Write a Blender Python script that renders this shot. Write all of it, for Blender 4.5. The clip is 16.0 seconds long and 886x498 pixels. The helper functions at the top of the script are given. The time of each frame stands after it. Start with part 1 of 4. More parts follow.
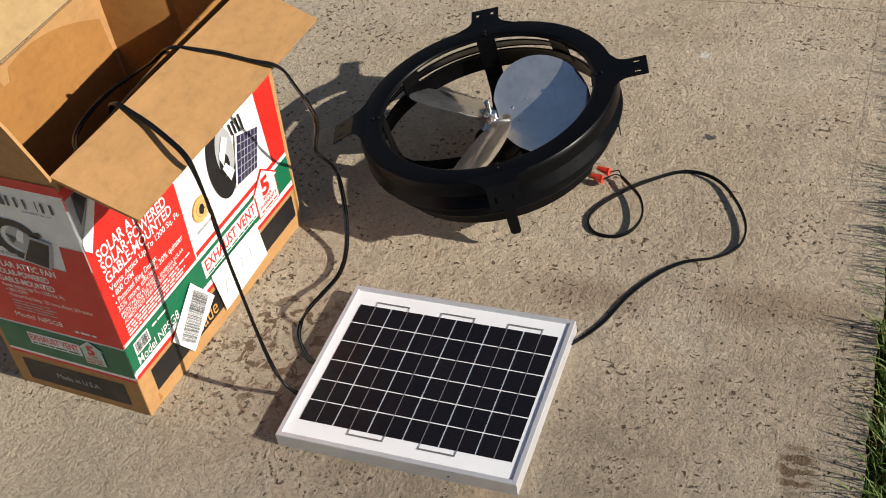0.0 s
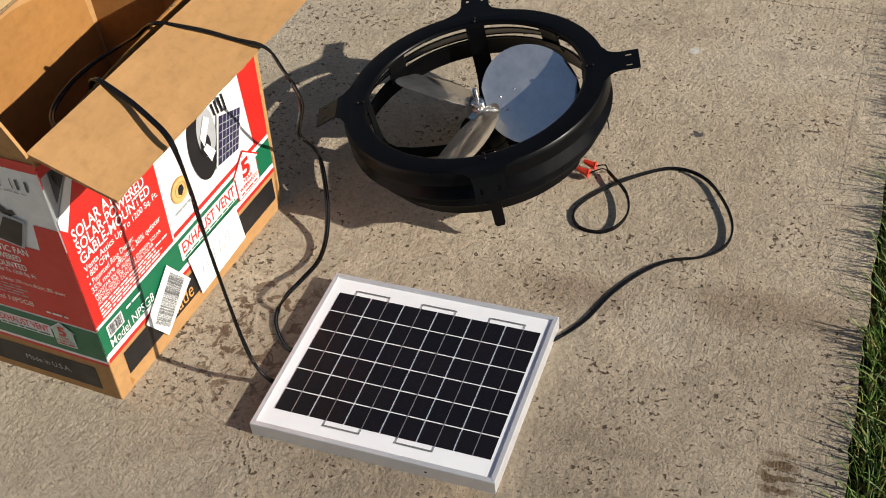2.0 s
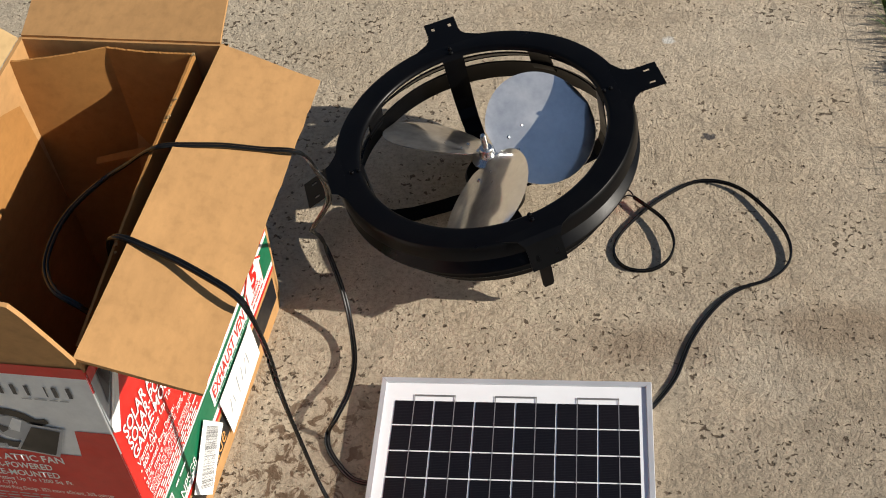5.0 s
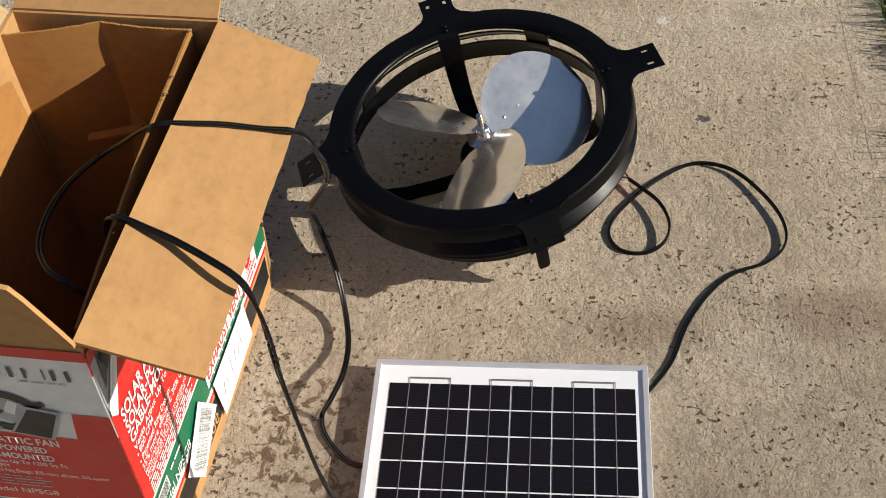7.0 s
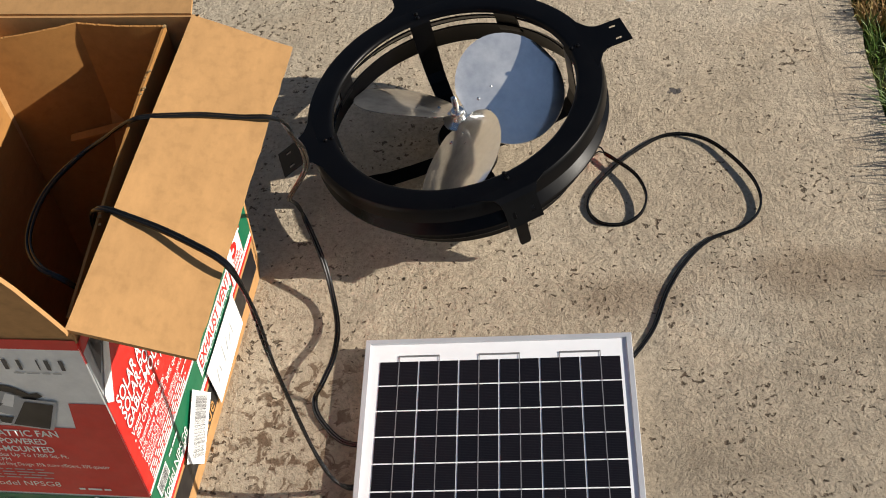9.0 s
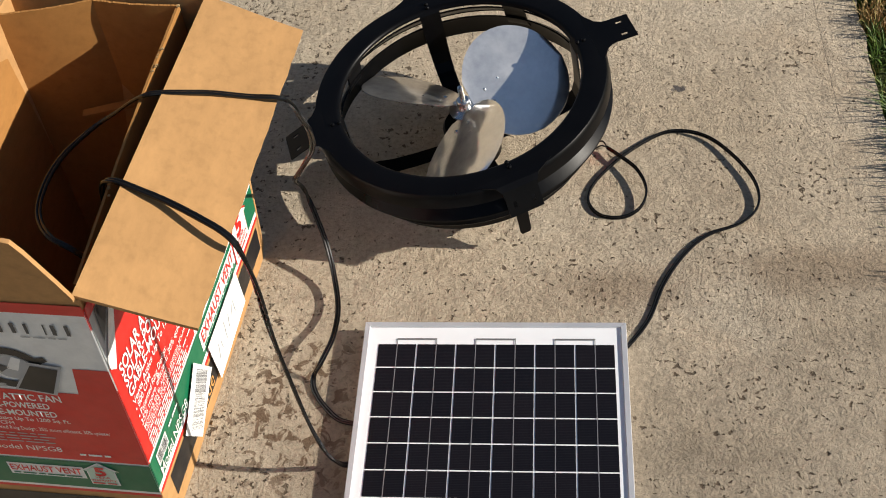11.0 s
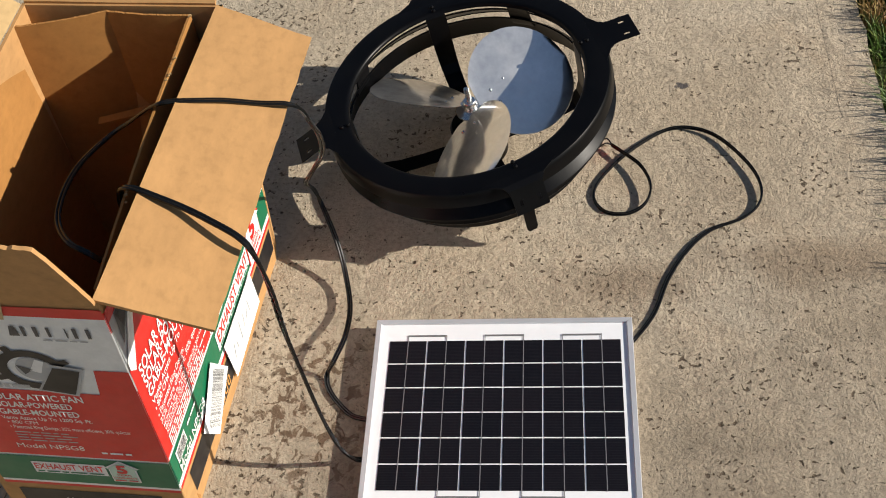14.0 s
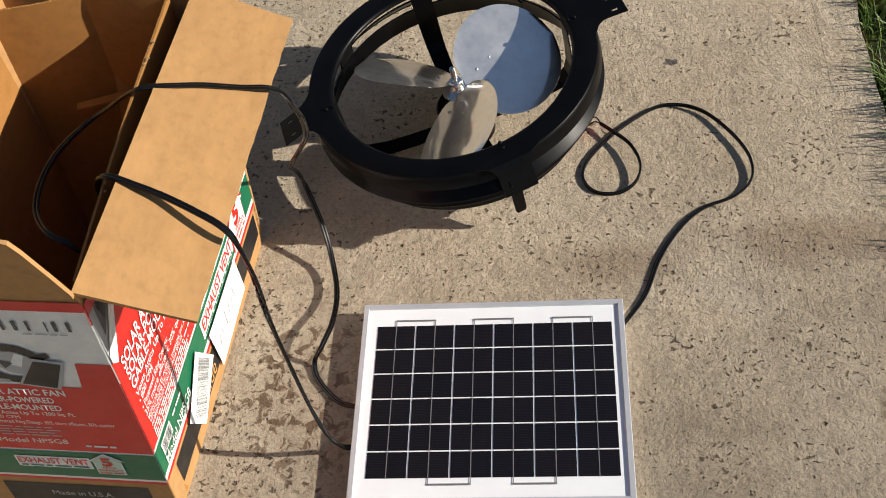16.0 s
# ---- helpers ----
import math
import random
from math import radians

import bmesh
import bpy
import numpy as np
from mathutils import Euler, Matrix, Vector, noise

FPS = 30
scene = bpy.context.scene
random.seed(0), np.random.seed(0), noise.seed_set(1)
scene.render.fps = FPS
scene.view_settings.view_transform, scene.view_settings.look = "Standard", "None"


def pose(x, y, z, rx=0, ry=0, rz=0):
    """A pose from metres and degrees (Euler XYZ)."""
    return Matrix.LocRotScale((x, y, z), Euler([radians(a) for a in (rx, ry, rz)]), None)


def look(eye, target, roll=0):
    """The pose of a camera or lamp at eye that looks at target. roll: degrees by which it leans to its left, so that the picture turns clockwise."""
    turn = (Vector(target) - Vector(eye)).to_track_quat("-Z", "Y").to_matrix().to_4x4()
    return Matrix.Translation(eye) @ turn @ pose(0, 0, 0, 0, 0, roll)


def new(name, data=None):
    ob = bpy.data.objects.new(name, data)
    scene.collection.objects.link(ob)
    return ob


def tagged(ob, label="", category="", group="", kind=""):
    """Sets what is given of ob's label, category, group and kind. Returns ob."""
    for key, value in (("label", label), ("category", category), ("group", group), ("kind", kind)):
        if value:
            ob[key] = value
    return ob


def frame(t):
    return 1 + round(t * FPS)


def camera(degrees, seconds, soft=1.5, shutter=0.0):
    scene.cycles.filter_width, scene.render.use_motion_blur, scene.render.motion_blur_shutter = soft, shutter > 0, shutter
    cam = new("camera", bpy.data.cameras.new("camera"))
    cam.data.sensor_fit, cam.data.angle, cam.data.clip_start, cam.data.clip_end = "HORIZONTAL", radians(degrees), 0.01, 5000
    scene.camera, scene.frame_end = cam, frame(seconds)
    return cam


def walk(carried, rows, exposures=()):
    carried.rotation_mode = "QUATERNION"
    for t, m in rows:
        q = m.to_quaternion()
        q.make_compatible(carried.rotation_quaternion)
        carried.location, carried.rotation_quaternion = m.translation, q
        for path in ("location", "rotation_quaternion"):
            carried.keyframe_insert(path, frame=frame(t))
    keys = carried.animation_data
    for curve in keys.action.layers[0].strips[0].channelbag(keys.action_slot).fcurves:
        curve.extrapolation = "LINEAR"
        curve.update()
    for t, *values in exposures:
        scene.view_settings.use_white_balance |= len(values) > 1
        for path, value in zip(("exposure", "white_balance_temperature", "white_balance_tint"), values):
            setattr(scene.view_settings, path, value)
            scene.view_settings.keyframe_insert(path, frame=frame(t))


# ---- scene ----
cam = camera(40.36, 16.0, soft=1.0)
ROWS = [
    (0, 0.7496, -0.8836, 1.3406, 26.249, -42.253, -9.977),
    (0.5, 0.7289, -0.8547, 1.3438, 26.214, -42.466, -8.797),
    (1, 0.7328, -0.8490, 1.3266, 25.851, -44.380, -9.127),
    (1.5, 0.7134, -0.8547, 1.3206, 24.688, -44.009, -7.708),
    (2, 0.7152, -0.8589, 1.3308, 24.382, -43.374, -6.719),
    (2.5, 0.6979, -0.8617, 1.3295, 24.505, -45.822, -8.034),
    (2.8, 0.6320, -0.8100, 1.3145, 20.747, -45.869, -7.315),
    (3, 0.5316, -0.7816, 1.3037, 17.087, -46.778, -7.570),
    (3.5, 0.3282, -0.6846, 1.3373, 8.672, -47.387, -9.035),
    (3.8, 0.2979, -0.6379, 1.3707, 10.011, -47.988, -8.538),
    (4, 0.3238, -0.6665, 1.3637, 12.389, -47.403, -8.869),
    (4.2, 0.3112, -0.6534, 1.3506, 10.537, -47.493, -7.207),
    (6.3, 0.2378, -0.6292, 1.3281, 9.723, -48.371, -6.892),
    (6.5, 0.2289, -0.6182, 1.3226, 9.971, -49.794, -6.134),
    (7, 0.2360, -0.6266, 1.3362, 8.120, -48.961, -5.123),
    (7.5, 0.2495, -0.6595, 1.3365, 7.793, -49.174, -6.566),
    (8, 0.2550, -0.6754, 1.3343, 8.200, -48.865, -7.218),
    (8.5, 0.2522, -0.6676, 1.3374, 7.979, -49.104, -7.088),
    (9, 0.2532, -0.6695, 1.3409, 7.610, -48.935, -7.890),
    (9.5, 0.2353, -0.6586, 1.3351, 7.782, -50.937, -6.672),
    (10, 0.2494, -0.6758, 1.3475, 7.988, -49.893, -7.060),
    (10.2, 0.2627, -0.6859, 1.3430, 7.895, -49.238, -6.694),
    (12.3, 0.2595, -0.7058, 1.3740, 8.087, -48.911, -6.133),
    (12.5, 0.2587, -0.7009, 1.3753, 8.054, -49.009, -6.364),
    (13, 0.2545, -0.7100, 1.3755, 8.994, -48.448, -6.852),
    (13.5, 0.2613, -0.7128, 1.3794, 8.906, -49.181, -7.337),
    (14, 0.2715, -0.7201, 1.3840, 9.017, -49.211, -7.863),
    (14.5, 0.2616, -0.7284, 1.3733, 9.312, -49.437, -7.947),
    (15, 0.2614, -0.7191, 1.3742, 9.113, -50.366, -7.775),
    (15.5, 0.2694, -0.7088, 1.3706, 7.750, -50.180, -7.793),
    (16, 0.2724, -0.6947, 1.3711, 8.540, -50.442, -8.278),
]
walk(cam, [(t, pose(x, y, z, 90 + pitch, 0, yaw) @ pose(0, 0, 0, 0, 0, roll)) for t, x, y, z, yaw, pitch, roll in ROWS],
     exposures=[(0.0, 0.25), (2.6, 0.25), (3.6, 0.26), (6.5, 0.36), (16.0, 0.39)])

# ---- light: clear morning sun from +x, blue sky ----
SUN_EL, SUN_SIDE = radians(27.6), -0.075   # elevation; y over x of the way to the sun
world = bpy.data.worlds.new("sky")
scene.world = world
world.use_nodes = True
wn, wl = world.node_tree.nodes, world.node_tree.links
sky = wn.new("ShaderNodeTexSky")
sky.sky_type = "NISHITA"
sky.sun_disc = False
sky.sun_elevation = SUN_EL
sky.sun_rotation = radians(90) - math.atan(SUN_SIDE)
sky.altitude, sky.air_density, sky.dust_density, sky.ozone_density = 200, 1.0, 0.6, 1.0
wl.new(sky.outputs[0], wn["Background"].inputs[0])
wn["Background"].inputs[1].default_value = 0.063
sun_data = bpy.data.lights.new("sun", "SUN")
sun_data.energy, sun_data.angle, sun_data.color = 5.0, radians(0.53), (1.0, 0.93, 0.82)
sun = new("sun", sun_data)
sun_way = Vector((1, SUN_SIDE, math.tan(SUN_EL) * math.hypot(1, SUN_SIDE)))
sun.matrix_world = look(sun_way * 10, (0, 0, 0))

D = 0.1   # plan numbers below are in decimetres


# ---- materials ----
def node_material(name):
    m = bpy.data.materials.new(name)
    m.use_nodes = True
    nt = m.node_tree
    return m, nt.nodes, nt.links, nt.nodes["Principled BSDF"]


class Net:
    """Short hand for node graphs."""

    def __init__(self, name):
        self.m, self.n, self.l, self.p = node_material(name)
        self.co = self.n.new("ShaderNodeTexCoord").outputs["Object"]

    def put(self, socket, value):
        if isinstance(value, (int, float, tuple)):
            socket.default_value = value
        else:
            self.l.new(value, socket)

    def noise(self, scale, detail=4.0, rough=0.55, co=None, dist=0.0):
        k = self.n.new("ShaderNodeTexNoise")
        self.l.new(co or self.co, k.inputs["Vector"])
        k.inputs["Scale"].default_value, k.inputs["Detail"].default_value = scale, detail
        k.inputs["Roughness"].default_value, k.inputs["Distortion"].default_value = rough, dist
        return k.outputs["Fac"]

    def voronoi(self, scale, out="Distance", co=None, rnd=1.0, feature="F1"):
        k = self.n.new("ShaderNodeTexVoronoi")
        k.feature = feature
        self.l.new(co or self.co, k.inputs["Vector"])
        k.inputs["Scale"].default_value, k.inputs["Randomness"].default_value = scale, rnd
        return k.outputs[out]

    def ramp(self, fac, *stops):
        k = self.n.new("ShaderNodeValToRGB")
        e = k.color_ramp.elements
        while len(e) < len(stops):
            e.new(0.5)
        for el, (pos, col) in zip(e, stops):
            el.position = pos
            el.color = (*col, 1) if isinstance(col, tuple) else (col, col, col, 1)
        self.put(k.inputs[0], fac)
        return k.outputs[0]

    def mix(self, fac, a, b, mode="MIX"):
        k = self.n.new("ShaderNodeMix")
        k.data_type, k.blend_type = "RGBA", mode
        for s, v in ((k.inputs[0], fac), (k.inputs[6], a), (k.inputs[7], b)):
            self.put(s, (*v, 1) if isinstance(v, tuple) and len(v) == 3 else v)
        return k.outputs[2]

    def math(self, op, a, b=0.0, c=None):
        k = self.n.new("ShaderNodeMath")
        k.operation = op
        self.put(k.inputs[0], a), self.put(k.inputs[1], b)
        if c is not None:
            self.put(k.inputs[2], c)
        return k.outputs[0]

    def xyz(self):
        k = self.n.new("ShaderNodeSeparateXYZ")
        self.l.new(self.co, k.inputs[0])
        return k.outputs

    def near(self, x, y, rx, ry, wobble=0.0, scale=8.0):
        """1 inside an uneven patch round (x, y), 0 outside."""
        c = self.xyz()
        dx = self.math("DIVIDE", self.math("SUBTRACT", c[0], x), rx)
        dy = self.math("DIVIDE", self.math("SUBTRACT", c[1], y), ry)
        d = self.math("SQRT", self.math("ADD", self.math("MULTIPLY", dx, dx), self.math("MULTIPLY", dy, dy)))
        if wobble:
            d = self.math("ADD", d, self.math("MULTIPLY", self.math("SUBTRACT", self.noise(scale, 5), 0.5), wobble))
        return d

    def bump(self, height, strength, distance, normal=None):
        k = self.n.new("ShaderNodeBump")
        k.inputs["Strength"].default_value, k.inputs["Distance"].default_value = strength, distance
        self.l.new(height, k.inputs["Height"])
        if normal is not None:
            self.l.new(normal, k.inputs["Normal"])
        return k.outputs[0]

    def done(self, color=None, rough=None, metal=0.0, normal=None, coat=0.0, spec=0.5, coat_rough=0.05):
        p = self.p
        if color is not None:
            self.put(p.inputs["Base Color"], (*color, 1) if isinstance(color, tuple) and len(color) == 3 else color)
        if rough is not None:
            self.put(p.inputs["Roughness"], rough)
        p.inputs["Metallic"].default_value = metal
        p.inputs["Coat Weight"].default_value, p.inputs["Coat Roughness"].default_value = coat, coat_rough
        p.inputs["Specular IOR Level"].default_value = spec
        if normal is not None:
            self.l.new(normal, p.inputs["Normal"])
        return self.m


def concrete():
    k = Net("weathered_concrete")
    c = k.xyz()
    base = k.ramp(k.noise(2.2, 6, 0.6), (0.3, (0.425, 0.340, 0.240)), (0.52, (0.510, 0.419, 0.308)), (0.72, (0.562, 0.482, 0.371)))
    fine = k.ramp(k.noise(140, 3, 0.7), (0.25, 0.64), (0.48, 0.97), (0.8, 1.17))
    col = k.mix(1.0, base, fine, "MULTIPLY")
    mid = k.ramp(k.noise(22, 5, 0.65), (0.3, 0.78), (0.55, 1.0), (0.75, 1.1))
    col = k.mix(1.0, col, mid, "MULTIPLY")
    # darker towards the near end of the slab, less so at negative x
    end_drop = k.ramp(k.math("ADD", k.math("MULTIPLY", k.math("MAXIMUM", k.math("MULTIPLY", c[0], -1.0), 0.0), 1.6), k.math("ADD", c[1], k.math("MULTIPLY", k.noise(2.5, 4), 0.9))), (0.40, 0.60), (0.62, 0.76), (1.0, 1.0))
    col = k.mix(1.0, col, end_drop, "MULTIPLY")
    # grey, older paste on the side of the carton
    grey = k.ramp(k.math("ADD", k.math("MULTIPLY", c[0], -1.6), k.noise(3.5, 4)), (0.35, 0.0), (0.95, 1.0))
    col = k.mix(k.math("MULTIPLY", grey, 0.3), col, k.mix(1.0, (0.46, 0.42, 0.33), fine, "MULTIPLY"))
    # reddish sandy patches
    sand = k.ramp(k.noise(5.0, 5, 0.6, dist=0.6), (0.56, 0.0), (0.72, 0.55))
    col = k.mix(sand, col, k.mix(1.0, (0.44, 0.33, 0.22), fine, "MULTIPLY"))
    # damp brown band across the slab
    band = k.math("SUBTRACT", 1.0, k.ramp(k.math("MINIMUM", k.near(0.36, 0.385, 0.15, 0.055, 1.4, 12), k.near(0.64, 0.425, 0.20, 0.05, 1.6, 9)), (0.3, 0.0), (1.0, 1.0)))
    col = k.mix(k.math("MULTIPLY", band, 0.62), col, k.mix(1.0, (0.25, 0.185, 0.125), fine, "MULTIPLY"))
    # sole print in dried mud
    print_d = k.near(0.705, 0.130, 0.030, 0.055, 0.6, 40)
    w = k.n.new("ShaderNodeTexWave")
    w.wave_type, w.bands_direction = "BANDS", "Y"
    k.l.new(k.co, w.inputs["Vector"])
    w.inputs["Scale"].default_value, w.inputs["Distortion"].default_value, w.inputs["Detail Scale"].default_value = 16, 4, 3
    tread = k.math("MULTIPLY", k.ramp(w.outputs["Fac"], (0.35, 0.25), (0.6, 1.0)), k.ramp(print_d, (0.6, 1.0), (1.05, 0.0)))
    col = k.mix(k.math("MULTIPLY", tread, 0.95), col, (0.13, 0.088, 0.05))
    # tar spot and lime spot
    tar = k.ramp(k.near(0.466, 0.808, 0.022, 0.014, 2.4, 70), (0.35, 1.0), (0.6, 0.0))
    col = k.mix(tar, col, (0.09, 0.08, 0.075))
    lime = k.ramp(k.near(0.414, 1.056, 0.012, 0.012, 1.2, 90), (0.55, 0.9), (1.1, 0.0))
    col = k.mix(lime, col, (0.62, 0.6, 0.55))
    # open pits in the surface
    warp = k.n.new("ShaderNodeVectorMath")
    warp.operation = "MULTIPLY_ADD"
    nz = k.n.new("ShaderNodeTexNoise")
    k.l.new(k.co, nz.inputs["Vector"])
    nz.inputs["Scale"].default_value = 190
    nz.inputs["Detail"].default_value = 3
    k.l.new(nz.outputs["Color"], warp.inputs[0])
    warp.inputs[1].default_value = (0.0065, 0.0065, 0.0)
    k.l.new(k.co, warp.inputs[2])
    pits = None
    # two stretches of rougher paste
    rough_a = k.math("SUBTRACT", 1.0, k.ramp(k.near(0.60, 0.20, 0.26, 0.28, 0.8, 6), (0.4, 0.0), (1.1, 1.0)))
    rough_b = k.math("SUBTRACT", 1.0, k.ramp(k.near(-0.09, 0.20, 0.12, 0.20, 0.8, 7), (0.4, 0.0), (1.1, 1.0)))
    coarse = k.math("ADD", k.math("MULTIPLY", rough_a, 0.20), k.math("MULTIPLY", rough_b, 0.12))
    for scale, size, cover in ((64, 0.25, 0.58), (125, 0.33, 0.56), (37, 0.17, 0.58), (250, 0.40, 0.70)):
        d = k.voronoi(scale, co=warp.outputs[0])
        rnd = k.n.new("ShaderNodeSeparateColor")
        k.l.new(k.voronoi(scale, "Color", co=warp.outputs[0]), rnd.inputs[0])
        more = k.math("ADD", k.math("ADD", k.math("MULTIPLY", k.noise(7, 4, 0.7), 0.75), k.math("MULTIPLY", k.math("SUBTRACT", k.noise(1.9, 3), 0.56), 0.9)), k.math("MULTIPLY", k.math("MULTIPLY", grey, k.ramp(c[1], (0.0, 0.0), (0.2, 1.0))), 0.30))
        some = k.math("GREATER_THAN", k.math("ADD", k.math("ADD", rnd.outputs[0], more), coarse), cover + 0.74)
        hole = k.ramp(k.math("SUBTRACT", k.math("MULTIPLY", rnd.outputs[1], size), d), (0.0, 0.0), (0.13, 1.0))
        pit = k.math("MULTIPLY", some, hole)
        pits = pit if pits is None else k.math("MAXIMUM", pits, pit)
    # ragged, clustered spalls
    spall_at = k.ramp(k.math("ADD", k.noise(11, 4, 0.7), k.math("MULTIPLY", grey, 0.05)), (0.45, 0.0), (0.62, 1.0))
    spall = k.ramp(k.math("ADD", k.noise(105, 4, 0.55, dist=0.4), k.math("MULTIPLY", spall_at, 0.12)), (0.690, 0.0), (0.745, 1.0))
    pits = k.math("MAXIMUM", pits, spall)
    # smoother trowelled corner at the near end of the slab
    side = k.math("ADD", k.math("MULTIPLY", k.math("MAXIMUM", k.math("ADD", c[0], 0.05), 0.0), 2.0), k.math("ADD", c[1], k.math("MULTIPLY", k.noise(6, 4), 0.3)))
    pits = k.math("MULTIPLY", pits, k.ramp(side, (0.10, 0.12), (0.24, 1.0)))
    # dark brown pit floors, with the shade inside the pits put into the colour
    col = k.mix(k.ramp(pits, (0.0, 0.0), (0.7, 0.80)), col, (0.088, 0.058, 0.037))
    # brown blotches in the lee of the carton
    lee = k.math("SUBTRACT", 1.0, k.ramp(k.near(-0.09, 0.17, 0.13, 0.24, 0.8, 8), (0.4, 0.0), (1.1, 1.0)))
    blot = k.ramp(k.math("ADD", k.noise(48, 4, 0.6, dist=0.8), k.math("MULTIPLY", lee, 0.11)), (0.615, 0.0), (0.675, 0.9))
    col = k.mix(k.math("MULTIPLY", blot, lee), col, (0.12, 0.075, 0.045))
    # crack and the tooled joint near the edge
    yy = k.math("SUBTRACT", c[1], k.math("ADD", 1.225, k.math("MULTIPLY", k.noise(5, 6), 0.045)))
    crack = k.math("LESS_THAN", k.math("ABSOLUTE", yy), 0.0011)
    xx = k.math("SUBTRACT", c[0], k.math("ADD", 0.7105, k.math("MULTIPLY", k.noise(9, 4), 0.006)))
    joint = k.math("MULTIPLY", k.math("LESS_THAN", k.math("ABSOLUTE", xx), 0.0012), k.math("GREATER_THAN", c[1], 0.72))
    col = k.mix(k.math("MULTIPLY", crack, 0.6), col, (0.08, 0.065, 0.05))
    col = k.mix(k.math("MULTIPLY", joint, 0.35), col, (0.12, 0.1, 0.08))
    h = k.math("ADD", k.math("MULTIPLY", k.noise(230, 5, 0.75), 0.55), k.math("MULTIPLY", k.noise(60, 5, 0.6), 1.25))
    # broom marks along the slab
    mp = k.n.new("ShaderNodeMapping")
    k.l.new(k.co, mp.inputs[0])
    mp.inputs["Scale"].default_value = (150, 38, 60)
    broom = k.noise(1.0, 4, 0.65, co=mp.outputs[0], dist=0.8)
    h = k.math("ADD", h, k.math("MULTIPLY", broom, k.ramp(k.noise(4, 3), (0.42, 0.05), (0.68, 0.45))))
    h = k.math("SUBTRACT", h, k.math("MULTIPLY", pits, 1.9))
    h = k.math("SUBTRACT", h, k.math("MULTIPLY", k.math("MAXIMUM", crack, joint), 1.2))
    return k.done(col, 0.92, normal=k.bump(h, 1.0, 0.0052), spec=0.25)


def kraft(name, tone=(0.455, 0.252, 0.101)):
    k = Net(name)
    c1 = k.ramp(k.noise(9, 5), (0.3, tuple(v * 0.95 for v in tone)), (0.7, tuple(v * 1.05 for v in tone)))
    mapn = k.n.new("ShaderNodeMapping")
    k.l.new(k.co, mapn.inputs[0])
    mapn.inputs["Scale"].default_value = (60, 25, 60)
    fib = k.ramp(k.noise(1.0, 5, 0.7, co=mapn.outputs[0]), (0.3, 0.88), (0.7, 1.07))
    spots = k.ramp(k.noise(75, 3), (0.34, 0.92), (0.5, 1.0))
    col = k.mix(1.0, k.mix(1.0, c1, fib, "MULTIPLY"), spots, "MULTIPLY")
    return k.done(col, 0.78, normal=k.bump(k.noise(30, 4), 0.25, 0.0015), spec=0.25)


def printed(name, tone, rough=0.38):
    k = Net(name)
    wear = k.ramp(k.noise(60, 4, 0.7), (0.3, 0.9), (0.6, 1.0), (0.8, 1.05))
    col = k.mix(1.0, tone, wear, "MULTIPLY")
    return k.done(col, k.ramp(k.noise(25, 3), (0.3, rough - 0.06), (0.7, rough + 0.12)), normal=k.bump(k.noise(14, 3), 0.15, 0.002))


def black_steel():
    k = Net("black_painted_steel")
    dust = k.ramp(k.noise(14, 5, 0.65), (0.45, 0.0), (0.8, 0.35))
    specks = k.ramp(k.noise(170, 2), (0.68, 0.0), (0.74, 0.5))
    col = k.mix(k.math("MAXIMUM", dust, specks), (0.0024, 0.0024, 0.0029), (0.0075, 0.0072, 0.0072))
    return k.done(col, k.ramp(k.noise(20, 4), (0.3, 0.27), (0.7, 0.40)), normal=k.bump(k.noise(320, 2), 0.10, 0.0004), spec=0.14)


def aluminium(name, tone, r0, r1, metal=1.0, brushed=(200, 4, 200), bump=0.05):
    k = Net(name)
    mapn = k.n.new("ShaderNodeMapping")
    k.l.new(k.co, mapn.inputs[0])
    mapn.inputs["Scale"].default_value = brushed
    g = k.noise(1.0, 4, 0.6, co=mapn.outputs[0])
    smear = k.noise(16, 4, 0.6)
    rough = k.math("ADD", k.math("MULTIPLY", smear, r1 - r0), r0)
    col = k.mix(1.0, tone, k.ramp(smear, (0.3, 0.9), (0.7, 1.03)), "MULTIPLY")
    return k.done(col, rough, metal, normal=k.bump(g, bump, 0.0006))


def rolled_sheet():
    """Mill-finish aluminium sheet: a clear reflection under a wide, scuffed sheen."""
    k = Net("polished_aluminium")
    smear = k.noise(16, 4, 0.6)
    mapn = k.n.new("ShaderNodeMapping")
    k.l.new(k.co, mapn.inputs[0])
    mapn.inputs["Scale"].default_value = (50, 12, 40)
    grain = k.bump(k.noise(1.0, 4, 0.6, co=mapn.outputs[0]), 0.06, 0.0006)
    col = k.mix(1.0, (0.90, 0.895, 0.88), k.ramp(smear, (0.3, 0.9), (0.7, 1.02)), "MULTIPLY")
    k.done(col, k.math("ADD", k.math("MULTIPLY", smear, 0.10), 0.06), 1.0, normal=grain)
    wide = k.n.new("ShaderNodeBsdfPrincipled")
    k.l.new(col, wide.inputs["Base Color"])
    wide.inputs["Metallic"].default_value, wide.inputs["Roughness"].default_value = 1.0, 0.44
    k.l.new(grain, wide.inputs["Normal"])
    both = k.n.new("ShaderNodeMixShader")
    k.l.new(k.ramp(k.noise(40, 4, 0.6), (0.3, 0.36), (0.7, 0.54)), both.inputs[0])
    k.l.new(k.p.outputs[0], both.inputs[1])
    k.l.new(wide.outputs[0], both.inputs[2])
    k.l.new(both.outputs[0], k.n["Material Output"].inputs[0])
    return k.m


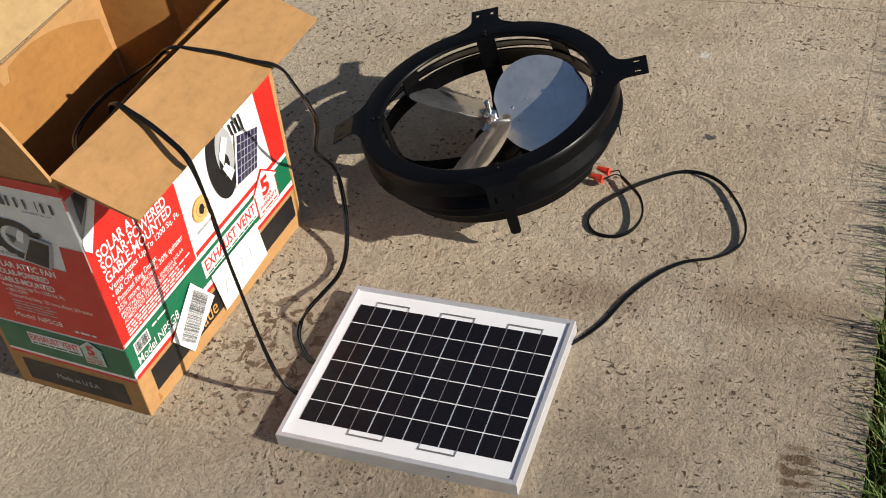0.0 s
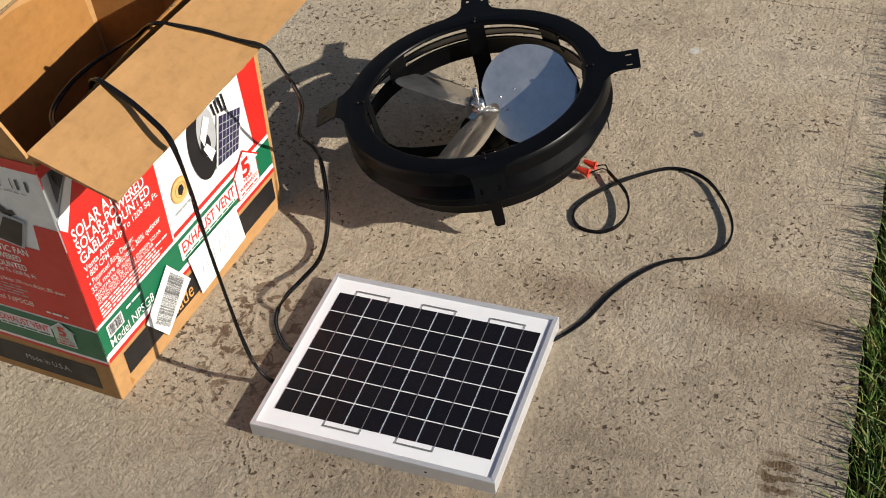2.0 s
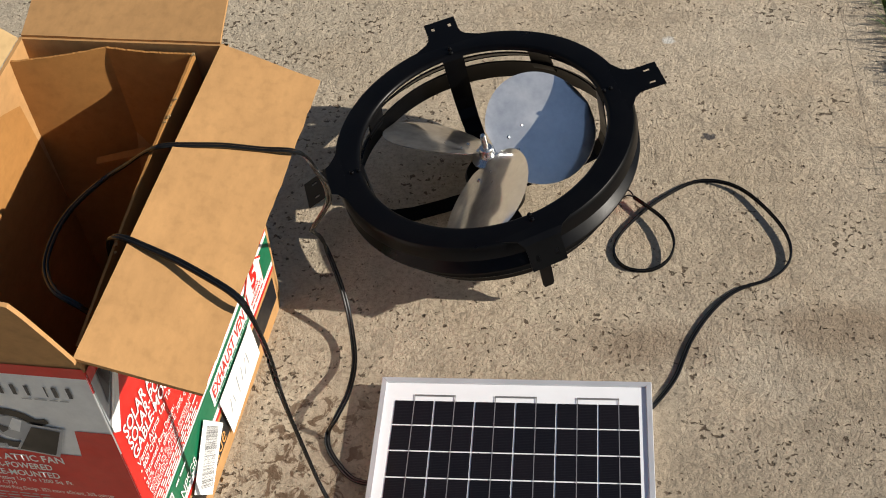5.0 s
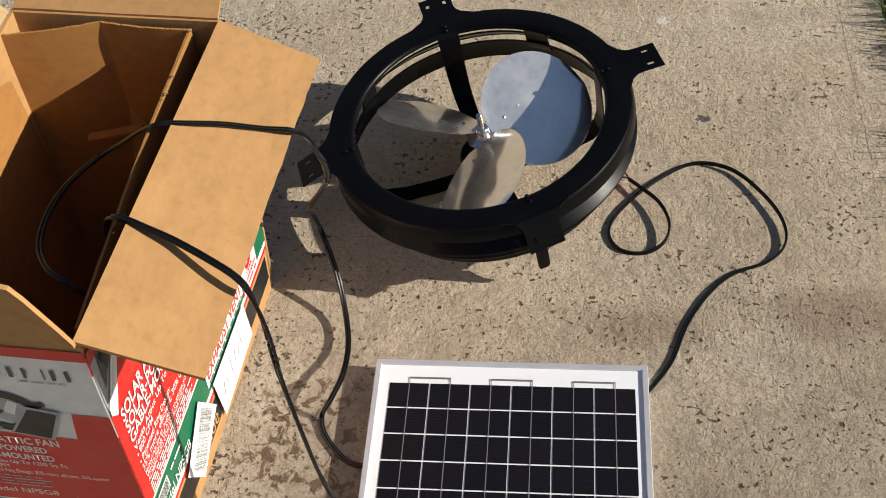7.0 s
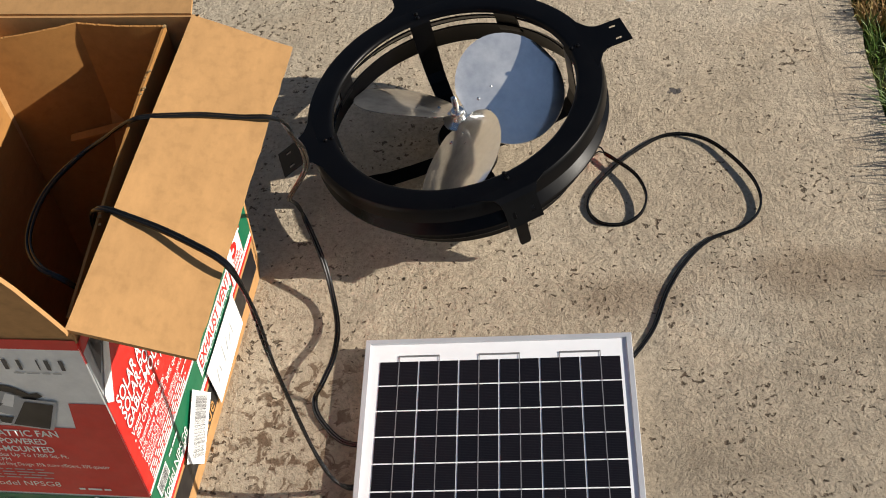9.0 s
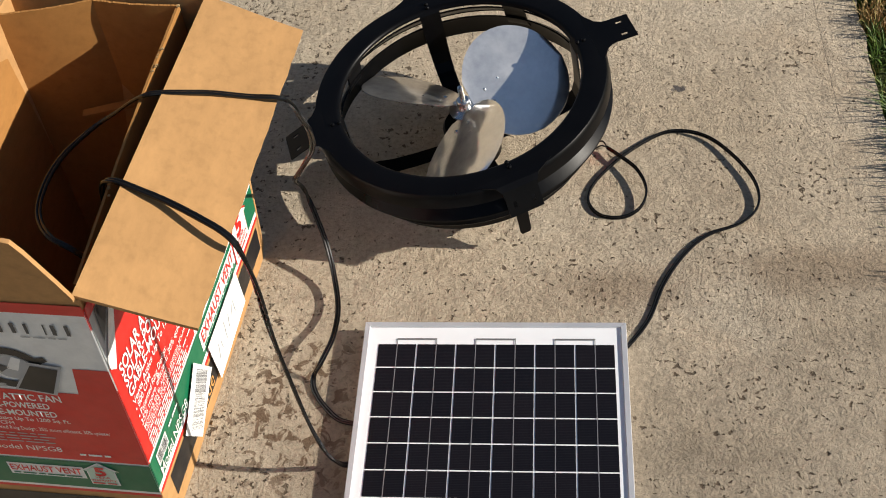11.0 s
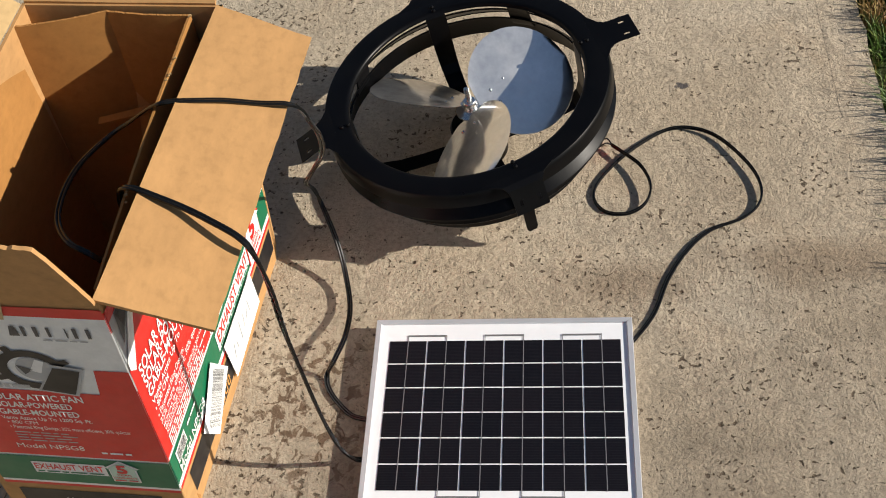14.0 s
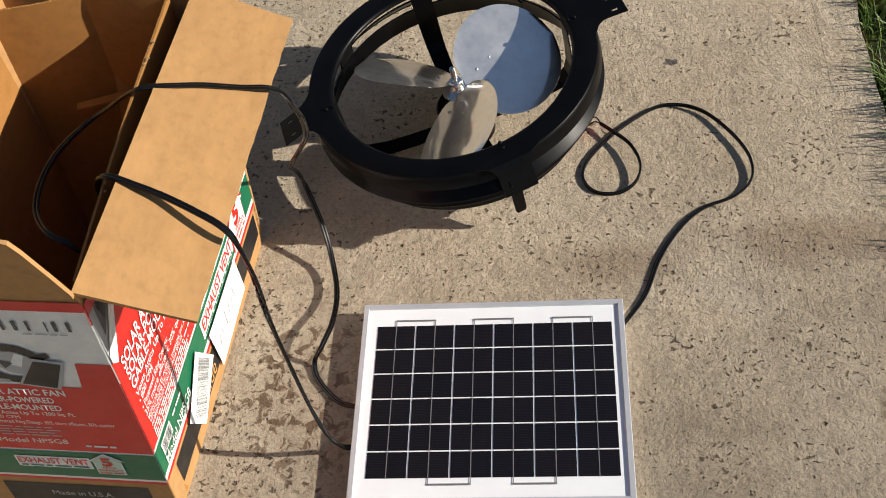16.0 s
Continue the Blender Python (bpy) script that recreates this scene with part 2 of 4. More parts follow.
def solar_silicon():
    k = Net("monocrystalline_silicon")
    c = k.xyz()
    rib = k.math("LESS_THAN", k.math("FRACT", k.math("MULTIPLY", c[1], 420.0)), 0.16)
    oi = k.n.new("ShaderNodeObjectInfo")
    tint = k.mix(oi.outputs["Random"], (0.0040, 0.0038, 0.0060), (0.007, 0.0055, 0.0075))
    col = k.mix(k.math("MULTIPLY", rib, 0.10), tint, (0.16, 0.15, 0.15))
    return k.done(col, 0.35, coat=0.15, coat_rough=0.03, spec=0.2)


def plain(name, tone, rough, metal=0.0, var=0.1, scale=30.0, coat=0.0, spec=0.5):
    k = Net(name)
    col = k.mix(1.0, tone, k.ramp(k.noise(scale, 4), (0.3, 1.0 - var), (0.7, 1.0 + var)), "MULTIPLY")
    return k.done(col, rough, metal, normal=k.bump(k.noise(scale * 4, 3), 0.08, 0.0006), coat=coat, spec=spec)


def grass_material():
    k = Net("grass_blades")
    g = k.n.new("ShaderNodeNewGeometry")
    c = k.xyz()
    col = k.ramp(g.outputs["Random Per Island"], (0.0, (0.040, 0.085, 0.014)), (0.5, (0.085, 0.150, 0.026)), (0.82, (0.15, 0.20, 0.045)), (1.0, (0.34, 0.27, 0.11)))
    dry = k.ramp(k.near(0.87, 0.99, 0.12, 0.06, 0.7, 14), (0.7, 1.0), (1.1, 0.0))
    col = k.mix(dry, col, k.ramp(g.outputs["Random Per Island"], (0.0, (0.24, 0.13, 0.045)), (1.0, (0.50, 0.34, 0.14))))
    k.p.inputs["Subsurface Weight"].default_value = 0.0
    return k.done(col, 0.5, spec=0.35)


def soil_material():
    k = Net("soil_and_turf")
    col = k.ramp(k.noise(40, 6, 0.7), (0.3, (0.022, 0.018, 0.010)), (0.55, (0.035, 0.045, 0.014)), (0.8, (0.075, 0.08, 0.03)))
    return k.done(col, 0.95, normal=k.bump(k.noise(60, 5), 0.8, 0.01), spec=0.1)


M_CONCRETE, M_KRAFT, M_LINER = concrete(), kraft("kraft_cardboard"), kraft("kraft_liner", (0.37, 0.175, 0.050))
M_EDGE = kraft("torn_cardboard_edge", (0.36, 0.22, 0.11))
M_CREAM = kraft("pale_cardboard", (0.42, 0.285, 0.135))
M_RED, M_GREEN = printed("red_ink", (0.64, 0.022, 0.015)), printed("green_ink", (0.008, 0.145, 0.065))
M_WHITE, M_INK = printed("white_ink", (0.80, 0.80, 0.78)), printed("black_ink", (0.012, 0.011, 0.012), 0.45)
M_GREY, M_ORANGE = printed("grey_ink", (0.42, 0.43, 0.44)), printed("orange_ink", (0.62, 0.30, 0.08))
M_YELLOW, M_DARKGREY = printed("yellow_ink", (0.70, 0.45, 0.16)), printed("dark_grey_ink", (0.06, 0.06, 0.065))
M_PALEGREEN = printed("pale_green_ink", (0.50, 0.66, 0.56))
M_NAVY = printed("navy_ink", (0.03, 0.025, 0.07))
M_TAPE = plain("parcel_tape", (0.52, 0.36, 0.18), 0.22, var=0.06)
M_PAPER = plain("label_paper", (0.86, 0.86, 0.85), 0.55, var=0.03)
M_STEEL, M_BARS = black_steel(), printed("faded_black_ink", (0.14, 0.14, 0.145))
M_BLADE = rolled_sheet()
M_HUB = aluminium("zinc_plated_steel", (0.72, 0.72, 0.70), 0.18, 0.34)
M_FRAME = aluminium("anodised_aluminium", (0.66, 0.66, 0.68), 0.36, 0.46, metal=0.45)
M_CELL = solar_silicon()
M_SHEET = plain("white_backsheet", (0.84, 0.85, 0.87), 0.35, var=0.02, coat=0.6)
M_BUS = plain("tinned_ribbon", (0.42, 0.40, 0.39), 0.35, 0.7)
M_GRID = plain("tinned_connector", (0.30, 0.29, 0.28), 0.4, 0.6)
M_CORD = plain("black_vinyl", (0.005, 0.005, 0.0052), 0.25, var=0.25, scale=60, spec=0.36)
M_CAPS = plain("red_plastic", (0.75, 0.05, 0.02), 0.3, coat=0.3)
M_GRASS, M_SOIL = grass_material(), soil_material()
# brown tone of the added walls out of view
M_ADDED_WALL = plain("added_brown_wall", (0.27, 0.225, 0.165), 0.85, var=0.25, scale=4)


# ---- mesh helpers ----
def link(name, bm, material, parent=None, smooth=False, label=""):
    me = bpy.data.meshes.new(name)
    bmesh.ops.recalc_face_normals(bm, faces=bm.faces[:])
    bm.to_mesh(me)
    bm.free()
    me.materials.append(material)
    if smooth:
        me.polygons.foreach_set("use_smooth", [True] * len(me.polygons))
        me.set_sharp_from_angle(angle=radians(38))
    ob = new(name, me)
    if parent is not None:
        ob.parent = parent
    if label:
        ob["label"] = label
    return ob


def part(name, bm, material, parent, label="", smooth=False):
    return link(name, bm, material, parent, smooth, label)


def dm(*p):
    return Vector(p) * D


def prism(bm, ring, offset):
    """A closed slab from a flat outline and an offset."""
    a = [bm.verts.new(v) for v in ring]
    b = [bm.verts.new(Vector(v) + offset) for v in ring]
    bm.faces.new(a)
    bm.faces.new(b[::-1])
    for i in range(len(a)):
        j = (i + 1) % len(a)
        bm.faces.new((a[i], b[i], b[j], a[j]))


def block(x0, x1, y0, y1, z0, z1, bevel=0.0, segments=2, bm=None):
    own = bm or bmesh.new()
    made = bmesh.ops.create_cube(own, size=1.0)["verts"]
    bmesh.ops.scale(own, vec=(x1 - x0, y1 - y0, z1 - z0), verts=made)
    bmesh.ops.translate(own, vec=((x0 + x1) / 2, (y0 + y1) / 2, (z0 + z1) / 2), verts=made)
    if bevel:
        es = list({e for v in made for e in v.link_edges})
        bmesh.ops.bevel(own, geom=es, offset=bevel, segments=segments, affect="EDGES", profile=0.7)
    return own


def lathe(profile, steps=96, bm=None, closed=True):
    """Turns a closed (r, z) outline round the z axis."""
    own = bm or bmesh.new()
    rings = []
    for i in range(steps):
        a = 2 * math.pi * i / steps
        rings.append([own.verts.new((r * math.cos(a), r * math.sin(a), z)) for r, z in profile])
    n = len(profile)
    for i in range(steps):
        p, q = rings[i], rings[(i + 1) % steps]
        for j in range(n if closed else n - 1):
            own.faces.new((p[j], q[j], q[(j + 1) % n], p[(j + 1) % n]))
    return own


def smooth_path(points, per=8):
    """Catmull-Rom through the points."""
    p = [Vector(points[0])] + [Vector(q) for q in points] + [Vector(points[-1])]
    out = []
    for i in range(1, len(p) - 2):
        for k in range(per):
            t = k / per
            a, b, c, d = p[i - 1], p[i], p[i + 1], p[i + 2]
            out.append(0.5 * (2 * b + (c - a) * t + (2 * a - 5 * b + 4 * c - d) * t * t + (3 * b - a - 3 * c + d) * t ** 3))
    out.append(p[-2])
    return out


def tube(bm, path, rx, ry=None, sides=10, up=Vector((0, 0, 1))):
    """Sweeps an ellipse along a path."""
    ry = ry or rx
    rings = []
    for i, v in enumerate(path):
        way = (path[min(i + 1, len(path) - 1)] - path[max(i - 1, 0)]).normalized()
        side = way.cross(up)
        if side.length < 1e-4:
            side = Vector((1, 0, 0))
        side.normalize()
        top = side.cross(way)
        rings.append([bm.verts.new(v + side * rx * math.cos(a) + top * ry * math.sin(a)) for a in (2 * math.pi * k / sides for k in range(sides))])
    for p, q in zip(rings[:-1], rings[1:]):
        for j in range(sides):
            bm.faces.new((p[j], p[(j + 1) % sides], q[(j + 1) % sides], q[j]))
    bm.faces.new(rings[0])
    bm.faces.new(rings[-1][::-1])


# ---- ground ----
bm = bmesh.new()
for v in ((-400, -400), (400, -400), (400, 400), (-400, 400)):
    bm.verts.new((*v, -0.03))
bm.faces.new(bm.verts[:])
tagged(link("ground", bm, M_SOIL), "dark garden soil and turf round the concrete slab", "ground", kind="structure")

slab_edge = random.Random(4)
bm = bmesh.new()
outline = [(-7.0, -6.0), (0.783, -6.0)]
y = -5.0
while y < 9.0:
    outline.append((0.785 + slab_edge.uniform(-0.004, 0.004) + (0.003 * math.sin(y * 7)), y))
    y += 0.9 if y < -0.6 or y > 2.2 else 0.035
outline += [(0.785, 9.0), (-7.0, 9.0)]
prism(bm, [(x, y, 0.0) for x, y in outline], Vector((0, 0, -0.12)))
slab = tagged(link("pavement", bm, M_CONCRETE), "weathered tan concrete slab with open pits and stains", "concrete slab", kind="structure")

# unseen walls added behind the things, a brown reflection for the fan blades
for name, x0, x1, y0, y1 in (("added_wall_west", -5.1, -5.0, -6.0, 7.1), ("added_wall_north", -5.0, 6.0, 7.0, 7.1)):
    tagged(link(name, block(x0, x1, y0, y1, -0.02, 2.6), M_ADDED_WALL), "unseen plain brown wall added for the fan blades to reflect", "wall", kind="structure")


# ---- grass along the slab ----
def build_grass():
    rnd = random.Random(11)
    verts, faces = [], []
    def blade(x, y, h, lean_x, lean_y, w, turn):
        n = len(verts)
        sx, sy = math.cos(turn) * w, math.sin(turn) * w
        z0 = -0.03
        for f, ww in ((0.0, 1.0), (0.4, 0.85), (0.75, 0.55)):
            cx, cy, cz = x + lean_x * f * f, y + lean_y * f * f, z0 + h * f * (1 - 0.18 * f)
            verts.append((cx - sx * ww, cy - sy * ww, cz))
            verts.append((cx + sx * ww, cy + sy * ww, cz))
        verts.append((x + lean_x, y + lean_y, z0 + h * 0.82))
        faces.extend([(n, n + 1, n + 3, n + 2), (n + 2, n + 3, n + 5, n + 4), (n + 4, n + 5, n + 6)])
    for _ in range(15000):
        x, y = 0.795 + 0.75 * rnd.random() ** 1.4, rnd.uniform(-0.35, 1.75)
        clump = noise.noise((x * 9, y * 9, 0))
        if clump < -0.28:
            continue
        h = rnd.uniform(0.035, 0.075) * (1 + 0.5 * clump)
        blade(x, y, h, rnd.gauss(-0.004, 0.022), rnd.gauss(0, 0.022), rnd.uniform(0.0011, 0.0022), rnd.uniform(0, math.pi))
    # longer blades that hang over the edge
    for _ in range(620):
        y = rnd.uniform(-0.3, 1.6)
        if noise.noise((y * 6, 3.1, 0)) < -0.15:
            continue
        blade(rnd.uniform(0.79, 0.83), y, rnd.uniform(0.055, 0.095), rnd.gauss(-0.022, 0.02), rnd.gauss(0, 0.016), rnd.uniform(0.0009, 0.0017), rnd.uniform(0.8, 2.3))
    me = bpy.data.meshes.new("grass")
    me.from_pydata(verts, [], faces)
    me.materials.append(M_GRASS)
    return tagged(new("grass", me), "green lawn grass with a dry brown patch beside the slab", "grass", kind="stuff")


build_grass()


# ---- solar panel ----
def build_panel():
    W, L, H = 0.360, 0.308, 0.0245
    panel = new("solar_panel")
    tagged(panel, "small solar panel in an aluminium frame, lying flat on concrete", "solar panel")
    f = 0.0078
    rails = [[(0, 0), (W, 0), (W - f, f), (f, f)], [(W, L), (0, L), (f, L - f), (W - f, L - f)],
             [(0, L), (0, 0), (f, f), (f, L - f)], [(W, 0), (W, L), (W - f, L - f), (W - f, f)]]
    for ring in rails:
        bm = bmesh.new()
        (ax, ay), (bx, by), (cx, cy), (dx, dy) = ring
        g = 0.00025
        pts = [Vector((x, y, 0)) for x, y in ring]
        way = (pts[1] - pts[0]).normalized()
        pts[0] += way * g; pts[1] -= way * g; pts[2] -= way * g; pts[3] += way * g
        # outer wall, top lip, inner drop, as one bent profile
        def at(p, q, f_in, z):
            return p.lerp(q, f_in) + Vector((0, 0, z))
        prof = [(0.0, 0.0), (0.0, H - 0.0012), (0.09, H), (0.90, H), (1.0, H - 0.0012), (1.0, H - 0.0030), (0.12, H - 0.0030), (0.12, 0.0)]
        a = [bm.verts.new(at(pts[0], pts[3], u, z)) for u, z in prof]
        b = [bm.verts.new(at(pts[1], pts[2], u, z)) for u, z in prof]
        for i in range(len(prof)):
            j = (i + 1) % len(prof)
            bm.faces.new((a[i], a[j], b[j], b[i]))
        bm.faces.new(a), bm.faces.new(b[::-1])
        part("frame_rail", bm, M_FRAME, panel)
    zs = H - 0.0034
    part("backsheet", block(0.005, W - 0.005, 0.005, L - 0.005, zs - 0.003, zs), M_SHEET, panel, "white backsheet")
    x0, x1, y0, y1 = 0.0207, 0.3437, 0.0353, 0.2725
    cw, ch, gap = (x1 - x0) / 6, (y1 - y0) / 6, 0.0022
    zc = zs + 0.0004
    bm = block(-(cw - gap) / 2, (cw - gap) / 2, -(ch - gap) / 2, (ch - gap) / 2, 0, 0.0004)
    cell_mesh = bpy.data.meshes.new("solar_cell")
    bm.to_mesh(cell_mesh), bm.free()
    cell_mesh.materials.append(M_CELL)
    for r in range(6):
        for c in range(6):
            cell = new("solar_cell", cell_mesh)
            cell.parent = panel
            cell.location = (x0 + cw * (c + 0.5), y0 + ch * (r + 0.5), zc)
    zb = zc + 0.0008
    for c in range(6):
        xc = x0 + cw * (c + 0.5)
        lo = 0.0085 if c in (1, 2, 3, 4) else 0.0
        part("busbar", block(xc - 0.0006, xc + 0.0006, y0 - lo, y1 + 0.0075, zb - 0.0002, zb), M_BUS, panel)
    for a, b, yy in ((0, 1, y1 + 0.0075), (2, 3, y1 + 0.0075), (4, 5, y1 + 0.0075), (1, 2, y0 - 0.0085), (3, 4, y0 - 0.0085)):
        part("connector_ribbon", block(x0 + cw * (a + 0.5) - 0.0006, x0 + cw * (b + 0.5) + 0.0006, yy - 0.0012, yy + 0.0012, zb, zb + 0.0003), M_GRID, panel)
    # black disc in place of a drain hole, its dark inside painted on
    bm = lathe([(0.0001, 0), (0.0018, 0), (0.0018, 0.0006), (0.0001, 0.0006)], 16)
    hole = part("drain_hole_disc", bm, M_INK, panel)
    hole.matrix_local = pose(0.262, 0.0002, 0.011, 90, 0, 0)
    return panel


build_panel()


# ---- attic fan ----
def build_fan():
    fan = new("attic_fan")
    tagged(fan, "black steel attic fan with polished aluminium blades, lying on concrete", "fan")
    n = Vector((-0.128, -0.04, 1)).normalized()
    xa = Vector((math.cos(radians(18)), math.sin(radians(18)), 0))
    xa = (xa - n * xa.dot(n)).normalized()
    ya = n.cross(xa)
    c = dm(1.22, 6.44, 1.64)
    fan.matrix_world = Matrix(((xa.x, ya.x, n.x, c.x), (xa.y, ya.y, n.y, c.y), (xa.z, ya.z, n.z, c.z), (0, 0, 0, 1)))
    # top mounting ring, rolled inner lip
    prof = [(0.2226, -0.0230), (0.2216, -0.0070), (0.2199, -0.001), (0.2184, 0.0010), (0.2150, 0.0018), (0.1885, 0.0018), (0.1862, 0.0015), (0.1842, 0.0007), (0.1826, -0.0006), (0.1815, -0.0022), (0.1809, -0.0040), (0.1808, -0.0055),
            (0.1820, -0.0055), (0.1824, -0.0032), (0.1836, -0.0012), (0.1856, 0.0), (0.1885, 0.0004), (0.2145, 0.0004), (0.2174, -0.0010), (0.2198, -0.0070), (0.2212, -0.0230)]
    part("mounting_ring", lathe(prof, 128), M_STEEL, fan, smooth=True)
    # venturi rings under it, sloping down outward
    for r0, z0, r1, z1 in ((0.1895, -0.0180, 0.2218, -0.0500),):
        prof = [(r0, z0 - 0.0020), (r0 - 0.0006, z0), (r0 + 0.0012, z0 + 0.0010), (r1 - 0.0020, z1 + 0.0024), (r1 + 0.0006, z1), (r1 + 0.0006, z1 - 0.0030),
                (r1 - 0.0006, z1 - 0.0030), (r1 - 0.0008, z1), (r1 - 0.0030, z1 + 0.0012), (r0 + 0.0006, z0 - 0.0004), (r0 + 0.0006, z0 - 0.0020)]
        part("venturi_ring", lathe(prof, 128), M_STEEL, fan, smooth=True)
    prof = [(0.1895, -0.0385), (0.1890, -0.0365), (0.1910, -0.0355), (0.1990, -0.0430), (0.2010, -0.0480), (0.2050, -0.0770), (0.2060, -0.0795), (0.2054, -0.0810),
            (0.2038, -0.0805), (0.2036, -0.0770), (0.1996, -0.0485), (0.1978, -0.0442), (0.1904, -0.0375)]
    part("throat", lathe(prof, 128), M_STEEL, fan, "deep black steel throat ring", smooth=True)
    # lower skirt added round the front half to cast shade below and inside
    bm = bmesh.new()
    rings = []
    for i in range(41):
        a = radians(212 + 122 * i / 40)
        low = 0.112 - 0.020 * max(0.0, abs(i - 20) / 20 - 0.85) / 0.15
        rings.append([bm.verts.new((r * math.cos(a), r * math.sin(a), z)) for r, z in ((0.1990, -0.046), (0.1880, -0.080), (0.1860, -low), (0.1848, -low), (0.1868, -0.080), (0.1978, -0.046))])
    for p, q in zip(rings[:-1], rings[1:]):
        for j in range(6):
            bm.faces.new((p[j], q[j], q[(j + 1) % 6], p[(j + 1) % 6]))
    bm.faces.new(rings[0]), bm.faces.new(rings[-1][::-1])
    part("shadow_skirt", bm, M_STEEL, fan, smooth=True)
    # webs between the long slots, where the rings are one sheet
    for k in range(4):
        bm = bmesh.new()
        prof = [(0.1850, -0.0010), (0.1905, -0.0120), (0.1925, -0.0230), (0.1960, -0.0430), (0.2010, -0.0560), (0.1990, -0.0560), (0.1925, -0.0430), (0.1900, -0.0230), (0.1875, -0.0130), (0.1838, -0.0040)]
        rings = []
        for i in range(9):
            a = radians(48 + 90 * k - 5.5 + 11 * i / 8)
            rings.append([bm.verts.new((r * math.cos(a), r * math.sin(a), z)) for r, z in prof])
        for p, q in zip(rings[:-1], rings[1:]):
            for j in range(len(prof)):
                bm.faces.new((p[j], q[j], q[(j + 1) % len(prof)], p[(j + 1) % len(prof)]))
        bm.faces.new(rings[0]), bm.faces.new(rings[-1][::-1])
        part("web", bm, M_STEEL, fan, smooth=True)
    for q in range(4):
        turn = pose(0, 0, 0, 0, 0, (0, 90, 180, 276)[q])
        # ear with two slotted holes: flared neck and a square pad
        bm = bmesh.new()
        neck = [(0.207, 0.058), (0.2165, 0.043), (0.2235, 0.032), (0.2320, 0.0265), (0.2400, 0.0250)]
        rows = [[y * f for f in (1, 0.64, 0.44, -0.44, -0.64, -1)] for _, y in neck] + [[0.025 * f for f in (1, 0.64, 0.44, -0.44, -0.64, -1)]] * 3
        xs = [x for x, _ in neck] + [0.2505, 0.2595, 0.2720]
        net = [[bm.verts.new((x, y, 0.0019)) for y in row] for x, row in zip(xs, rows)]
        for i in range(len(xs) - 1):
            for j in range(5):
                if not (i == 5 and j in (1, 3)):
                    bm.faces.new((net[i][j], net[i + 1][j], net[i + 1][j + 1], net[i][j + 1]))
        ret = bmesh.ops.extrude_face_region(bm, geom=bm.faces[:])
        bmesh.ops.translate(bm, vec=(0, 0, -0.0017), verts=[v for v in ret["geom"] if isinstance(v, bmesh.types.BMVert)])
        if q == 3:
            # this ear is bent down over the side
            bmesh.ops.rotate(bm, cent=(0.2262, 0, 0), matrix=Matrix.Rotation(radians(68), 3, "Y"), verts=[v for v in bm.verts if v.co.x > 0.228])
        if q == 2:
            # this one is bent down a little
            bmesh.ops.rotate(bm, cent=(0.2300, 0, 0), matrix=Matrix.Rotation(radians(22), 3, "Y"), verts=[v for v in bm.verts if v.co.x > 0.231])
        ear = part("mounting_ear", bm, M_STEEL, fan)
        ear.matrix_local = turn
        # strut: a wide band down inside the rings that curves in under the motor
        bm = bmesh.new()
        line = [(0.2100, 0.0, 0.0165), (0.1830, -0.0020, 0.0165), (0.1795, -0.0060, 0.0165), (0.1790, -0.0600, 0.0160), (0.1770, -0.0850, 0.0155), (0.1710, -0.1020, 0.0150),
                (0.1580, -0.1130, 0.0145), (0.1300, -0.1200, 0.0140), (0.0900, -0.1235, 0.0135), (0.0300, -0.1250, 0.0130)]
        rows = []
        for i, (x, z, y) in enumerate(line):
            x0, z0, _ = line[max(i - 1, 0)]
            x1, z1, _ = line[min(i + 1, len(line) - 1)]
            nx, nz = (z1 - z0), -(x1 - x0)
            f = 0.0016 / math.hypot(nx, nz)
            rows.append([bm.verts.new(p) for p in ((x, -y, z), (x, y, z), (x + nx * f, y, z + nz * f), (x + nx * f, -y, z + nz * f))])
        for p, q in zip(rows[:-1], rows[1:]):
            for j in range(4):
                bm.faces.new((p[j], p[(j + 1) % 4], q[(j + 1) % 4], q[j]))
        bm.faces.new(rows[0]), bm.faces.new(rows[-1][::-1])
        st = part("strut", bm, M_STEEL, fan)
        st.matrix_local = turn
        # foot: a narrow angle that hangs below the rings
        bm = bmesh.new()
        foot = [(-0.0095, -0.030), (0.0095, -0.030), (0.0085, -0.123), (0.0060, -0.1285), (-0.0060, -0.1285), (-0.0085, -0.123)]
        prism(bm, [(0.2075, y, z) for y, z in foot], Vector((-0.0016, 0, 0)))
        prism(bm, [(0.2059, 0.0078, -0.030), (0.2059, 0.0072, -0.121), (0.1930, 0.0072, -0.112), (0.1930, 0.0078, -0.030)], Vector((0, 0.0014, 0)))
        part("foot", bm, M_STEEL, fan).matrix_local = turn
        for rr in (0.196, 0.186):
            bm = lathe([(0.0002, 0.0036), (0.0022, 0.0030), (0.0032, 0.0016), (0.0032, 0.0), (0.0002, 0.0)], 14)
            sc = part("rivet", bm, M_STEEL, st, smooth=True)
            sc.location = (rr, 0.0, 0.0016)
    # motor
    prof = [(0.0005, -0.150), (0.036, -0.150), (0.041, -0.145), (0.041, -0.128), (0.0395, -0.127), (0.0395, -0.121), (0.041, -0.120), (0.041, -0.108), (0.0395, -0.107), (0.0395, -0.101), (0.041, -0.100), (0.041, -0.086), (0.037, -0.080), (0.016, -0.077), (0.014, -0.055), (0.0005, -0.055)]
    part("motor", lathe(prof, 48), M_STEEL, fan, "black cylindrical motor", smooth=True)
    part("shaft", lathe([(0.0005, -0.09), (0.0040, -0.09), (0.0040, -0.0095), (0.0034, -0.0075), (0.0005, -0.0075)], 20), M_HUB, fan, "steel shaft", smooth=True)
